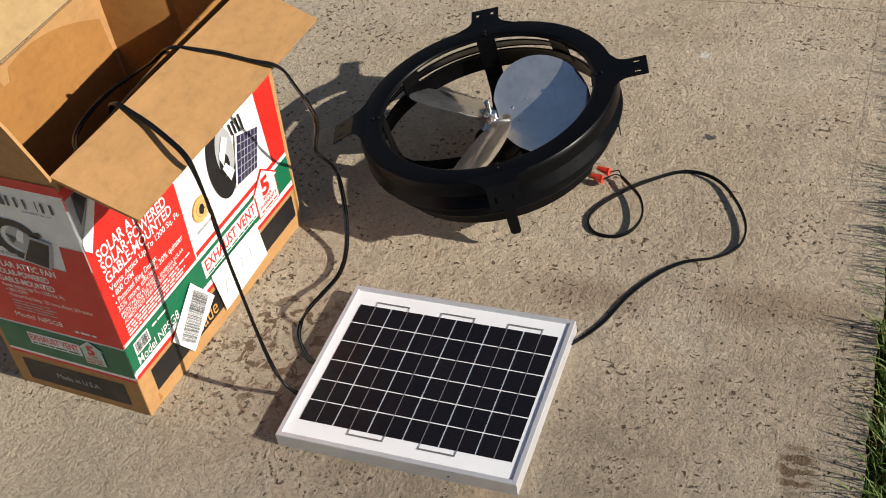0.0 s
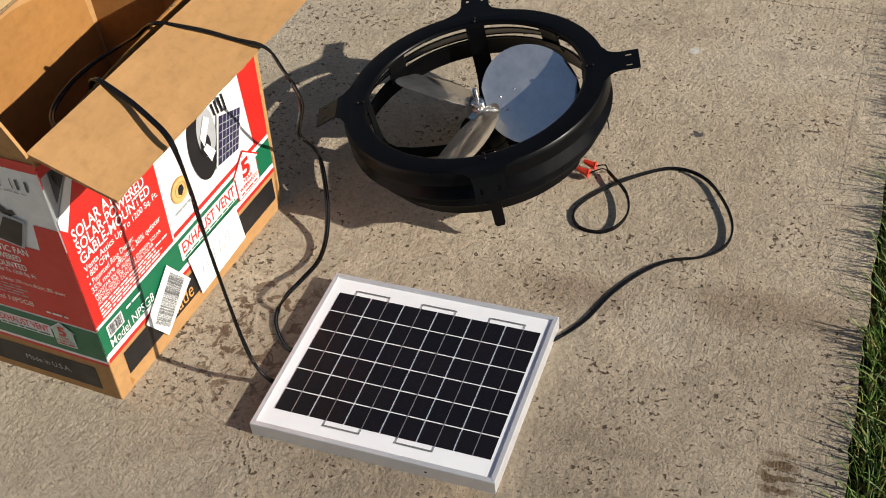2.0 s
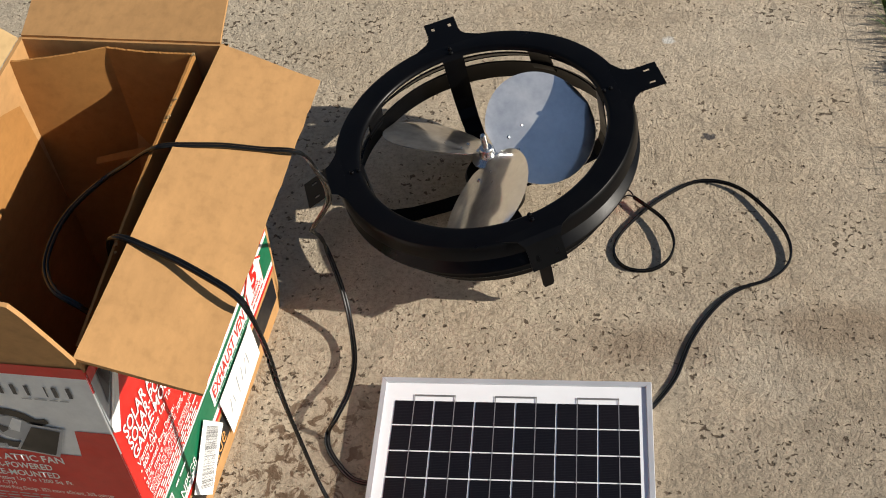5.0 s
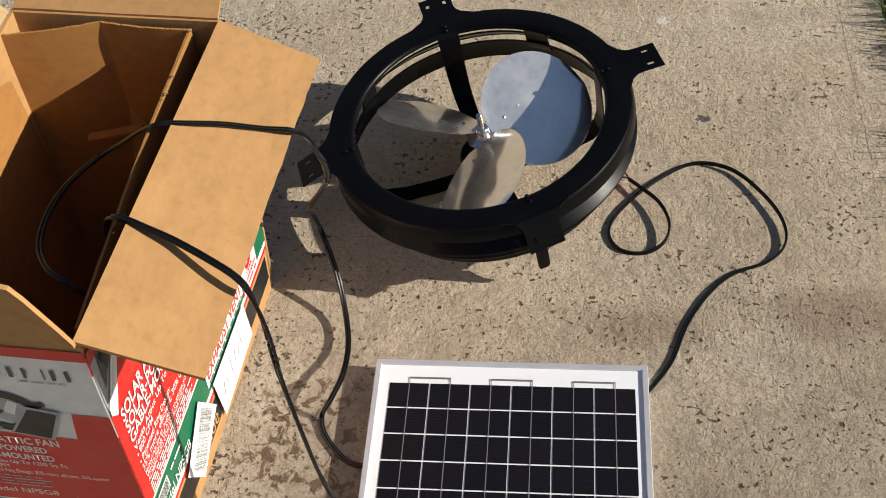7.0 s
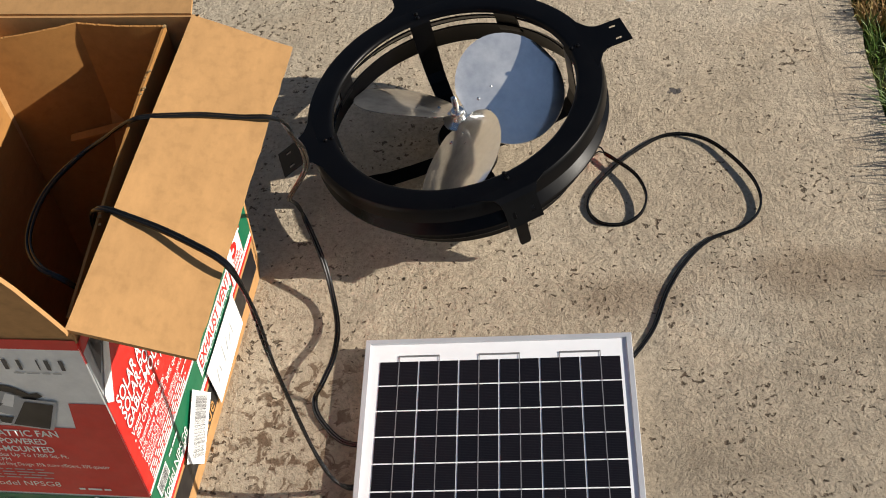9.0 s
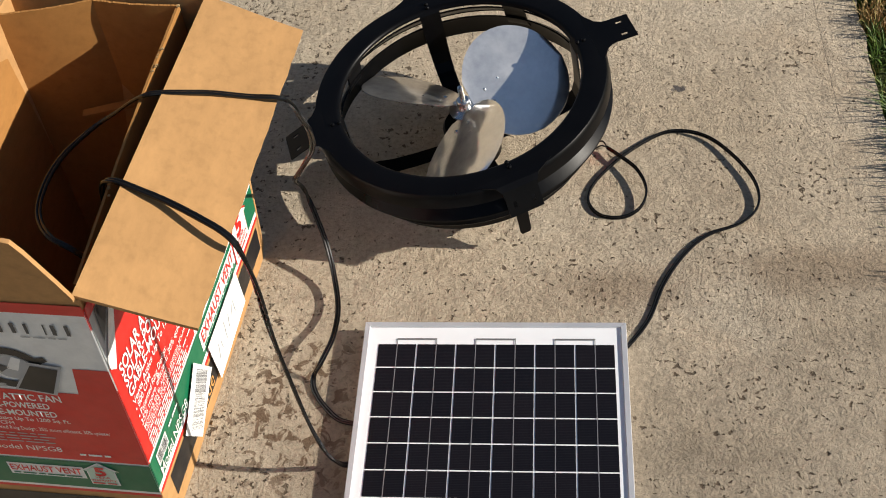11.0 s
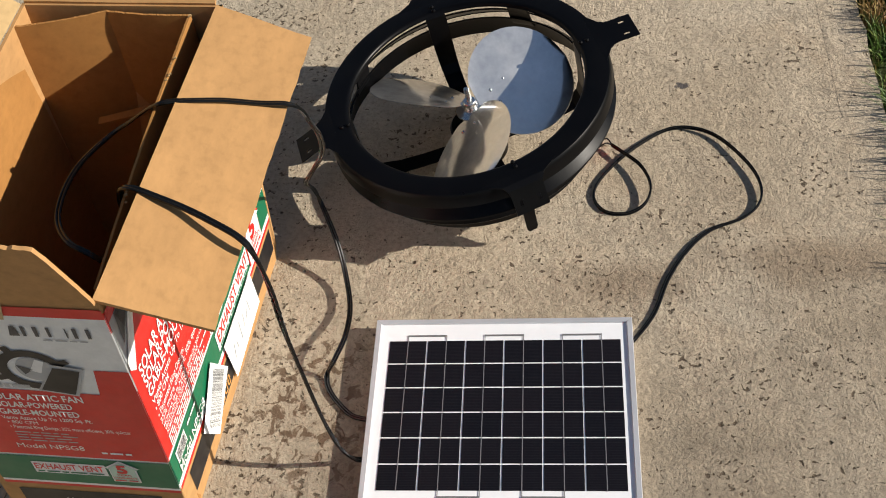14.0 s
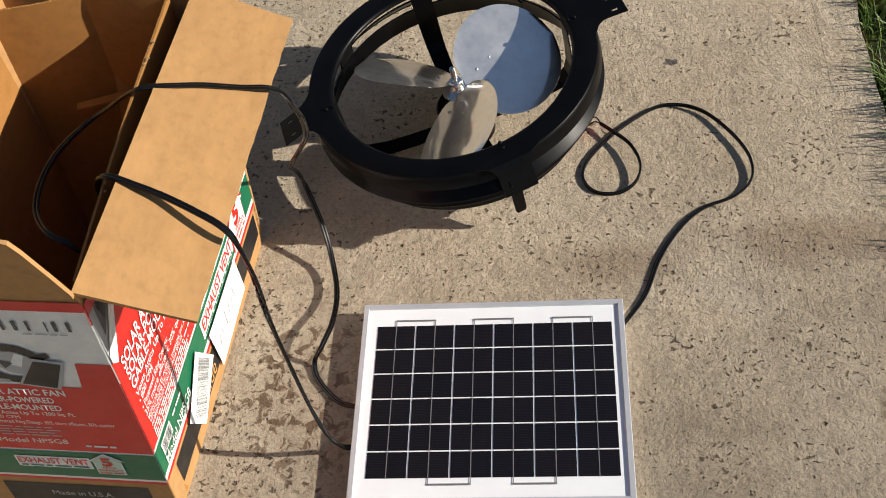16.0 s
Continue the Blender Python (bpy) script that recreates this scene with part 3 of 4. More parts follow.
    prof = [(0.0041, -0.0330), (0.0090, -0.0330), (0.0106, -0.0345), (0.0110, -0.0500), (0.0150, -0.0515), (0.0240, -0.0520), (0.0240, -0.0540), (0.0041, -0.0540)]
    part("hub", lathe(prof, 40), M_HUB, fan, "zinc plated hub", smooth=True)
    bm = lathe([(0.0003, 0), (0.0022, 0), (0.0022, 0.0022), (0.0003, 0.0022)], 12)
    sc = part("set_screw", bm, M_HUB, fan)
    sc.matrix_local = pose(0.0, -0.0106, -0.0420, 90, 0, 0)

    def blade_mesh():
        bm = bmesh.new()
        NU, NV = 22, 14
        grid = []
        for i in range(NU + 1):
            u = 0.5 - 0.5 * math.cos(math.pi * i / NU)
            r = 0.014 + 0.15745 * u
            # a round paddle on a short narrow root
            f = math.sqrt(max(0.0, 1 - ((r - 0.090) / 0.0815) ** 2)) if r > 0.0095 else 0.0
            root = 0.011 * max(0.0, 1 - u * 2.2)
            lead, trail = max(root, 0.089 * f) + 0.0015, max(root, 0.081 * f) + 0.0015
            row = []
            for j in range(NV + 1):
                t = -trail + (lead + trail) * j / NV
                pitch = radians(41 - 8 * u)
                camber = 0.0050 * (1 - (2 * j / NV - 1) ** 2) * min(1, u * 2.5)
                bow = -0.0012 * math.sin(u * 3.1)
                row.append(bm.verts.new((r, t * math.cos(pitch), t * math.sin(pitch) + camber + bow - 0.0500)))
            grid.append(row)
        for i in range(NU):
            for j in range(NV):
                bm.faces.new((grid[i][j], grid[i + 1][j], grid[i + 1][j + 1], grid[i][j + 1]))
        bmesh.ops.remove_doubles(bm, verts=bm.verts[:], dist=0.0003)
        ret = bmesh.ops.extrude_face_region(bm, geom=bm.faces[:])
        bmesh.ops.translate(bm, vec=(0, 0, -0.0011), verts=[v for v in ret["geom"] if isinstance(v, bmesh.types.BMVert)])
        return bm
    first = None
    for k in range(3):
        turn = pose(0, 0, 0, 0, 0, BLADE_TURN + 120 * k)
        if first is None:
            b = first = part("blade", blade_mesh(), M_BLADE, fan, smooth=True)
        else:
            b = new("blade", first.data)
            b.parent = fan
        b.matrix_local = turn
        for rr, tt in ((0.040, 0.010), (0.066, 0.016), (0.044, -0.014)):
            bm = lathe([(0.0002, 0.0022), (0.0020, 0.0018), (0.0030, 0.0008), (0.0030, -0.001), (0.0002, -0.001)], 14)
            sc = part("rivet", bm, M_HUB, b, smooth=True)
            u = (rr - 0.014) / 0.157
            sc.matrix_local = pose(rr, tt * 0.86, -0.0500 + 0.0045 * min(1, u * 2.5) * 0.95 + tt * 0.5, 28, 0, 0)
    return fan


BLADE_TURN = 12
build_fan()


# ---- carton ----
class Face:
    """A flat wall of the carton: s along it, z up it (decimetres), n out of it."""

    def __init__(self, origin, along, up):
        self.o, self.e1, self.e2 = Vector(origin), Vector(along).normalized(), Vector(up) / Vector(up).z
        self.n = self.e1.cross(self.e2).normalized()

    def at(self, s, z, out=0.0):
        return (self.o + self.e1 * s + self.e2 * z + self.n * out) * D


RIGHT = Face((-2.15, 0.03, 0), (0.44, 4.47, 0), (0.16, 0.0, 4.62))
FRONT = Face((-4.60, 0.20, 0), (2.45, -0.17, 0), (0.16, 0.0, 4.62))   # s runs from its far-left edge to the corner
LAYER = 0.007


def flat(face, outline, layer):
    bm = bmesh.new()
    bm.faces.new([bm.verts.new(face.at(s, z, LAYER * layer)) for s, z in outline])
    return bm


def rect(s0, s1, z0, z1):
    return [(s0, z0), (s1, z0), (s1, z1), (s0, z1)]


def word_mesh(text, weight):
    cu = bpy.data.curves.new("word", "FONT")
    cu.body, cu.size, cu.offset, cu.resolution_u = text, 1.0, weight, 3
    ob = new("word", cu)
    me = bpy.data.meshes.new_from_object(ob.evaluated_get(bpy.context.evaluated_depsgraph_get()))
    bpy.data.objects.remove(ob)
    bpy.data.curves.remove(cu)
    return me


def letter(face, text, s0, s1, z0, z1, layer, material, parent, weight=0.0, frame_of=None):
    """Printed words from s0 to s1 on the base line z0, capitals up to z1."""
    me = word_mesh(text, weight)
    xs = [v.co.x for v in me.vertices]
    lo, hi = min(xs), max(xs)
    for v in me.vertices:
        a, b = (v.co.x - lo) / (hi - lo), v.co.y / 0.69
        if frame_of:
            p, q, r = frame_of
            s, z = p[0] + (q[0] - p[0]) * a + (r[0] - p[0]) * b, p[1] + (q[1] - p[1]) * a + (r[1] - p[1]) * b
        else:
            s, z = s0 + (s1 - s0) * a, z0 + (z1 - z0) * b
        v.co = face.at(s, z, LAYER * layer)
    me.materials.clear()
    me.materials.append(material)
    ob = new("lettering", me)
    ob.parent = parent
    return ob


def disc(face, s, z, r, layer, squash=1.0, hole=0.0):
    bm = bmesh.new()
    N = 28
    out = [bm.verts.new(face.at(s + r * squash * math.cos(a), z + r * math.sin(a), LAYER * layer)) for a in (2 * math.pi * k / N for k in range(N))]
    if hole:
        inn = [bm.verts.new(face.at(s + hole * squash * math.cos(a), z + hole * math.sin(a), LAYER * layer)) for a in (2 * math.pi * k / N for k in range(N))]
        for k in range(N):
            bm.faces.new((out[k], out[(k + 1) % N], inn[(k + 1) % N], inn[k]))
    else:
        bm.faces.new(out)
    return bm


def bars(face, quad, count, layer, seed, dark=0.5):
    """Printed bars across a quad whose first side runs along the row of bars."""
    rnd = random.Random(seed)
    a, b, c, d = [Vector(p) for p in quad]
    bm = bmesh.new()
    u = 0.0
    step = 1.0 / count
    while u < 1.0 - step:
        w = step * rnd.choice((0.35, 0.5, 0.8, 1.1))
        p0, p1 = a.lerp(b, u), a.lerp(b, min(1, u + w))
        q0, q1 = d.lerp(c, u), d.lerp(c, min(1, u + w))
        bm.faces.new([bm.verts.new(face.at(p.x, p.y, LAYER * layer)) for p in (p0, p1, q1, q0)])
        u += w + step * rnd.choice((0.4, 0.6, 1.0))
    return bm


def text_bars(face, s0, s1, z0, z1, layer, seed, ragged=0.0):
    """A line of small print that cannot be read, as bars the length of words."""
    rnd = random.Random(seed)
    bm = bmesh.new()
    s, end = s0, s1 - rnd.random() * ragged
    while s < end:
        w = min(rnd.uniform(0.06, 0.22), end - s)
        if w < 0.02:
            break
        bm.faces.new([bm.verts.new(face.at(p, q, LAYER * layer)) for p, q in rect(s, s + w, z0, z1)])
        s += w + 0.03
    return bm


def build_carton():
    box = new("cardboard_box")
    tagged(box, "open corrugated shipping carton printed red, green and white, on concrete", "cardboard box")
    T = 0.045
    nrb, nrt = (-2.15, .03, 0), (-1.99, .03, 4.62)
    nlb, nlt, blb, blt = (-4.60, .20, 0), (-4.44, .20, 4.62), (-4.25, 4.66, 0), (-4.21, 4.95, 4.62)

    def wall(ring, inward, label=""):
        bm = bmesh.new()
        prism(bm, [Vector(p) * D for p in ring], Vector(inward) * T * D)
        return part("wall", bm, M_KRAFT, box, label)

    edge = [RIGHT.at(s, z) / D for s, z in ((4.44, 0), (4.58, .22), (4.64, 2.0), (4.74, 4.62))]
    right = wall((nrb, *edge, nrt), (-1, 0.09, 0), "kraft wall printed red, green and white")
    front = wall((nlb, nrb, nrt, nlt), (0.07, 1, 0), "kraft wall printed red, green and white")
    wall((*edge[::-1], blb, blt), (-0.07, -1, 0))
    wall((blb, nlb, nlt, blt), (1, -0.09, 0))
    bm = bmesh.new()
    prism(bm, [Vector(p) * D + Vector((0, 0, 0.001)) for p in ((-2.2, .09, 0), (-1.77, 4.37, 0), (-4.12, 4.6, 0), (-4.55, .26, 0))], Vector((0, 0, 0.005)))
    part("bottom", bm, M_KRAFT, box)

    # flaps: bent sheets with a ragged outer edge
    def flap(hinge_a, hinge_b, out_b, out_a, material, label="", sag=0.0, ragged=0.012, seed=1, trim=None, thick=0.045):
        rnd = random.Random(seed)
        ha, hb, ob_, oa = [Vector(p) for p in (hinge_a, hinge_b, out_b, out_a)]
        nrm = (hb - ha).cross(oa - ha).normalized()
        if nrm.z < 0:
            nrm = -nrm
        bm = bmesh.new()
        NU, NV = 40, 10
        top, low = [], []
        for i in range(NU + 1):
            u = i / NU
            reach = 1.0 if trim is None else trim(u)
            edge = rnd.uniform(-ragged, ragged)
            a, b = ha.lerp(hb, u), oa.lerp(ob_, u)
            ra, rb = [], []
            for j in range(NV + 1):
                v = j / NV
                p = a.lerp(b, v * reach + (edge / max(0.2, (b - a).length) if j == NV else 0))
                p = p + nrm * (sag * math.sin(v * math.pi) + 0.012 * noise.noise((u * 3 + seed, v * 2, 0)))
                ra.append(bm.verts.new(p * D))
                rb.append(bm.verts.new((p - nrm * thick) * D))
            top.append(ra), low.append(rb)
        for i in range(NU):
            for j in range(NV):
                bm.faces.new((top[i][j], top[i + 1][j], top[i + 1][j + 1], top[i][j + 1]))
                bm.faces.new((low[i][j], low[i][j + 1], low[i + 1][j + 1], low[i + 1][j]))
            bm.faces.new((top[i][NV], top[i + 1][NV], low[i + 1][NV], low[i][NV]))
            bm.faces.new((top[i][0], low[i][0], low[i + 1][0], top[i + 1][0]))
        for j in range(NV):
            bm.faces.new((top[0][j], top[0][j + 1], low[0][j + 1], low[0][j]))
            bm.faces.new((top[NU][j], low[NU][j], low[NU][j + 1], top[NU][j + 1]))
        return part("flap", bm, material, box, label, smooth=True)

    flap((-2.03, .02, 4.68), (-1.60, 4.71, 4.65), (-.415, 4.44, 4.30), (-.87, -.04, 4.23), M_KRAFT, "kraft flap folded outward", sag=0.0, seed=2, ragged=0.008)
    flap((-4.18, 4.94, 4.65), (-1.62, 4.74, 4.65), (-1.72, 5.95, 4.72), (-4.28, 6.1, 4.74), M_KRAFT, "kraft flap folded outward", seed=3)
    flap((-4.52, .26, 4.62), (-4.22, 4.92, 4.62), (-5.11, 4.9, 5.40), (-5.40, .2, 5.40), M_CREAM, "pale kraft flap standing half open", seed=4)

    def end_drop(u):
        return 1.0 if u < 0.90 else max(0.05, 1.0 - ((u - 0.90) / 0.10) ** 1.15 * 0.95)
    flap((-4.43, .19, 4.63), (-2.01, .022, 4.63), (-1.98, -.19, 5.72), (-4.42, -0.02, 5.76), M_KRAFT, "upright kraft flap with a torn corner", seed=5, ragged=0.02, trim=end_drop)

    # ---- print on the long side ----
    R = RIGHT
    def ink(face, outline, layer, material, parent, name="print"):
        return part(name, flat(face, outline, layer), material, parent)
    ink(R, rect(0.0, 4.52, 0.93, 4.40), 1, M_WHITE, right)
    ink(R, [(0.0, 1.56), (1.86, 1.56), (1.90, 3.0), (1.55, 4.40), (0.62, 4.40), (0.10, 3.30), (0.0, 3.42)], 2, M_RED, right)
    ink(R, rect(0.0, 4.52, 0.98, 1.50), 2, M_GREEN, right)
    ink(R, rect(0.0, 4.52, 0.80, 0.88), 1, M_RED, right)
    ink(R, rect(0.0, 4.52, 0.88, 0.935), 1.5, M_WHITE, right)
    ink(R, rect(1.9, 4.52, 1.50, 1.58), 2, M_WHITE, right)
    ink(R, rect(1.9, 4.52, 1.58, 1.66), 2, M_RED, right)
    ink(R, [(4.14, 1.66), (4.53, 1.66), (4.60, 4.40), (4.02, 4.40)], 2, M_RED, right)
    ink(R, rect(0.0, 4.60, 4.28, 4.46), 3, M_RED, right)
    ink(R, rect(0.30, 4.42, 0.27, 0.72), 1, M_INK, right)
    # photo corner by the edge
    ink(R, [(0.0, 3.52), (0.52, 4.28), (0.0, 4.28)], 3, M_GREY, right)
    ink(R, [(0.10, 3.78), (0.22, 3.92), (0.20, 4.28), (0.12, 4.28)], 4, M_DARKGREY, right)
    ink(R, [(0.22, 3.92), (0.34, 4.06), (0.20, 4.28), (0.14, 4.24)], 4, M_INK, right)
    ink(R, [(0.0, 3.42), (0.10, 3.30), (0.64, 4.28), (0.53, 4.28), (0.0, 3.54)], 5, M_WHITE, right)
    for text, s1, z0, z1, wt in (("SOLAR ATTIC FAN", 1.70, 3.08, 3.27, 0.018), ("SOLAR-POWERED", 1.62, 2.87, 3.05, 0.018), ("GABLE-MOUNTED", 1.68, 2.67, 2.84, 0.018),
                                 ("Vents Attics Up To 1200 Sq. Ft.", 1.80, 2.52, 2.62, 0.012), ("• 800 CFM", 0.62, 2.39, 2.49, 0.01),
                                 ("• Patented Ring Design:", 1.12, 2.25, 2.35, 0.008), ("35% more efficient; 30% quieter", 1.72, 2.12, 2.22, 0.008)):
        letter(R, text, 0.14 if z0 > 2.1 else 0.1, s1, z0, z1, 4, M_WHITE, right, wt)
    for text, s1, z0 in (("MONTAR EN EL ALERO", 1.0, 2.02), ("VENTILADOR DE ATICO ENERGIA SOLAR", 1.66, 1.94), ("ALIMENTADO CON ENERGIA SOLAR", 1.45, 1.86)):
        letter(R, text, 0.16, s1, z0, z0 + 0.062, 4, M_WHITE, right, 0.01)
    for i in range(4):
        part("print", text_bars(R, 0.16, 1.78, 1.615 + 0.058 * i, 1.645 + 0.058 * i, 4, 40 + i, 0.5), M_WHITE, right)
    # picture of fan and panel
    part("print", disc(R, 2.98, 2.58, 0.68, 3, 0.50), M_INK, right)
    part("print", disc(R, 3.10, 2.68, 0.44, 4, 0.50), M_GREY, right)
    part("print", disc(R, 3.02, 2.50, 0.20, 5, 0.6), M_INK, right)
    ink(R, [(2.98, 2.50), (3.22, 2.86), (3.10, 2.98), (2.92, 2.70)], 6, M_WHITE, right)
    ink(R, [(2.94, 2.48), (3.06, 2.16), (3.20, 2.26), (3.04, 2.52)], 6, M_WHITE, right)
    ink(R, [(3.12, 1.94), (3.74, 1.86), (4.00, 2.58), (3.40, 2.80)], 6, M_WHITE, right)
    ink(R, [(3.17, 1.98), (3.71, 1.91), (3.95, 2.54), (3.43, 2.74)], 7, M_NAVY, right)
    pa, pb, pc, pd = [Vector(p) for p in ((3.17, 1.98), (3.71, 1.91), (3.95, 2.54), (3.43, 2.74))]
    bm = bmesh.new()
    for i in range(1, 6):
        for p, q in ((pa.lerp(pb, i / 6), pd.lerp(pc, i / 6)), (pa.lerp(pd, i / 6), pb.lerp(pc, i / 6))):
            o = Vector((-(q - p).y, (q - p).x)).normalized() * 0.007
            bm.faces.new([bm.verts.new(R.at(v.x, v.y, LAYER * 8)) for v in (p - o, p + o, q + o, q - o)])
    part("print", bm, M_GREY, right)
    for i in range(4):
        ink(R, [(3.36 + 0.09 * i, 2.80 - 0.03 * i), (3.40 + 0.09 * i, 2.79 - 0.03 * i), (3.36 + 0.09 * i, 3.02), (3.32 + 0.09 * i, 3.03)], 4, M_INK, right)
    # round emblem
    part("emblem", disc(R, 2.27, 2.24, 0.215, 3, 1.0), M_ORANGE, right)
    part("emblem", disc(R, 2.27, 2.24, 0.20, 4, 1.0, 0.13), M_YELLOW, right)
    part("emblem", disc(R, 2.27, 2.24, 0.115, 4), M_YELLOW, right)
    ink(R, [(2.20, 2.20), (2.27, 2.14), (2.34, 2.22), (2.32, 2.31), (2.27, 2.33), (2.22, 2.29)], 5, M_INK, right)
    part("print", text_bars(R, 2.05, 2.50, 1.90, 1.94, 4, 60), M_GREY, right)
    # banner and house-shaped badge
    ink(R, rect(1.93, 3.47, 1.08, 1.43), 3, M_WHITE, right)
    letter(R, "EXHAUST VENT", 1.99, 3.42, 1.19, 1.39, 4, M_RED, right, 0.01)
    part("print", text_bars(R, 2.0, 3.40, 1.105, 1.135, 4, 61), M_GREEN, right)
    house = [(3.47, .98), (4.10, .98), (4.10, 1.46), (4.18, 1.46), (3.80, 1.80), (3.42, 1.46), (3.47, 1.46)]
    mid = (3.79, 1.30)
    ink(R, house, 4, M_RED, right)
    ink(R, [(mid[0] + (s - mid[0]) * 0.93, mid[1] + (z - mid[1]) * 0.93) for s, z in house], 5, M_WHITE, right)
    letter(R, "5", 3.68, 3.90, 1.32, 1.62, 6, M_RED, right, 0.04)
    letter(R, "YEAR", 3.66, 3.92, 1.22, 1.285, 6, M_RED, right, 0.01)
    letter(R, "WARRANTY", 3.54, 4.04, 1.12, 1.19, 6, M_RED, right, 0.01)
    part("print", text_bars(R, 3.56, 4.02, 1.04, 1.07, 6, 62), M_RED, right)
    # model line and codes
    letter(R, "Model NPSG8", 0.14, 1.16, 1.02, 1.18, 4, M_WHITE, right, 0.004)
    ink(R, rect(0.15, 0.50, 1.20, 1.44), 3.5, M_WHITE, right)
    part("barcode", bars(R, rect(0.18, 0.47, 1.23, 1.42), 56, 4.5, 7), M_DARKGREY, right)
    part("print", text_bars(R, 0.60, 0.95, 1.36, 1.40, 4, 63), M_WHITE, right)
    letter(R, "Made", 1.36, 1.98, 0.34, 0.62, 3, M_ORANGE, right, 0.0)
    # rounded fold between the two printed walls, rubbed white in places
    for z0, z1, m in ((0.02, 0.86, M_KRAFT), (0.86, 0.95, M_WHITE), (0.95, 1.50, M_GREEN), (1.50, 3.02, M_RED), (3.02, 4.10, M_WHITE), (4.10, 4.44, M_RED), (4.44, 4.60, M_KRAFT)):
        bm = bmesh.new()
        tube(bm, [R.at(0.012, z0 + (z1 - z0) * i / 6, -0.010) for i in range(7)], 0.0020, 0.0020, 8)
        part("fold", bm, m, right, smooth=True)
    # paper labels stuck over the print
    q = [(0.84, .79), (1.20, .20), (1.96, .70), (1.56, 1.36)]
    ink(R, q, 7, M_PAPER, right, "sticker")
    part("barcode", bars(R, [(1.00, 0.66), (1.58, 1.20), (1.83, 0.83), (1.26, 0.32)], 120, 8, 9), M_BARS, right)
    ink(R, [(2.02, 1.06), (2.13, .20), (3.41, .28), (3.33, 1.04)], 7, M_PAPER, right, "sticker")
    bm = bmesh.new()
    pen = random.Random(3)
    s = 2.25
    while s < 3.15:
        a0, a1 = (s, 0.52 + pen.uniform(-.06, .06)), (s + pen.uniform(-.03, .12), 0.80 + pen.uniform(-.1, .05))
        o = Vector((-(a1[1] - a0[1]), a1[0] - a0[0])).normalized() * 0.008
        bm.faces.new([bm.verts.new(R.at(v[0], v[1], LAYER * 8)) for v in ((a0[0] - o.x, a0[1] - o.y), (a0[0] + o.x, a0[1] + o.y), (a1[0] + o.x, a1[1] + o.y), (a1[0] - o.x, a1[1] - o.y))])
        s += pen.uniform(0.10, 0.2)
    part("pen_mark", bm, M_GREY, right)

    # ---- print on the short side (s from its outer edge; the corner is at 2.45) ----
    F, E = FRONT, 2.456
    def fr(s0, s1, z0, z1):
        return rect(E - s1, E - s0, z0, z1)
    ink(F, fr(0, 2.36, 0.90, 4.36), 1, M_WHITE, front)
    ink(F, fr(0, 2.36, 4.34, 4.50), 2, M_RED, front)
    ink(F, [(E - 2.36, 1.50), (E, 1.50), (E, 3.40), (E - .40, 3.40), (E - .46, 2.92), (E - 2.36, 2.96)], 2, M_RED, front)
    ink(F, fr(0, 2.36, 0.86, 1.46), 2, M_GREEN, front)
    ink(F, fr(0, 2.36, 0.74, 0.80), 1, M_RED, front)
    ink(F, fr(0, 2.36, 0.80, 0.86), 1, M_WHITE, front)
    ink(F, fr(0.30, 2.22, 0.14, 0.62), 1, M_INK, front)
    # parcel tape over the top edge
    ink(F, [(E - 1.62, 4.27), (E - 1.12, 4.29), (E - 1.05, 4.60), (E - 1.60, 4.60)], 4, M_TAPE, front, "tape")
    # maker's name as plain dark strokes
    s = E - 1.62
    for w in (0.16, 0.04, 0.13, 0.0, 0.15, 0.12, 0.14, 0.11, 0.0, 0.05, 0.14, 0.13):
        if w:
            ink(F, [(s, 4.00), (s + w * 0.8, 4.00), (s + w * 0.6, 4.17), (s + w * 0.25, 4.17)] if w > 0.14 else rect(s, s + w * 0.32, 4.00, 4.17), 3, M_DARKGREY, front)
            s += w * 0.75 + 0.045
        else:
            s += 0.08
    part("print", text_bars(F, E - 0.8, E - 0.3, 3.93, 3.95, 3, 70), M_GREY, front)
    # picture of fan and panel
    part("print", disc(F, E - 1.12, 3.36, 0.37, 3, 1.12, 0.25), M_INK, front)
    for a in (25, 115, 205, 295):
        u, v = math.cos(radians(a)), math.sin(radians(a))
        ink(F, [(E - 1.12 + (0.36 * u - 0.05 * v) * 1.12, 3.36 + 0.36 * v + 0.05 * u), (E - 1.12 + (0.36 * u + 0.05 * v) * 1.12, 3.36 + 0.36 * v - 0.05 * u),
                (E - 1.12 + (0.46 * u + 0.04 * v) * 1.12, 3.36 + 0.46 * v - 0.04 * u), (E - 1.12 + (0.46 * u - 0.04 * v) * 1.12, 3.36 + 0.46 * v + 0.04 * u)], 3, M_INK, front)
    part("print", disc(F, E - 1.06, 3.38, 0.22, 3, 1.1), M_GREY, front)
    ink(F, [(E - 1.14, 3.36), (E - 1.02, 3.32), (E - .93, 3.54), (E - 1.02, 3.58)], 4, M_WHITE, front)
    ink(F, [(E - 1.10, 3.38), (E - 1.28, 3.46), (E - 1.22, 3.28)], 4, M_DARKGREY, front)
    ink(F, [(E - 1.16, 2.98), (E - .70, 2.90), (E - .50, 3.44), (E - .86, 3.50)], 5, M_GREY, front)
    ink(F, [(E - 1.11, 3.01), (E - .73, 2.94), (E - .55, 3.40), (E - .85, 3.45)], 6, M_INK, front)
    part("emblem", disc(F, E - 1.80, 3.21, 0.12, 3), M_YELLOW, front)
    part("print", text_bars(F, E - 1.75, E - 1.25, 2.99, 3.06, 3, 71), M_GREY, front)
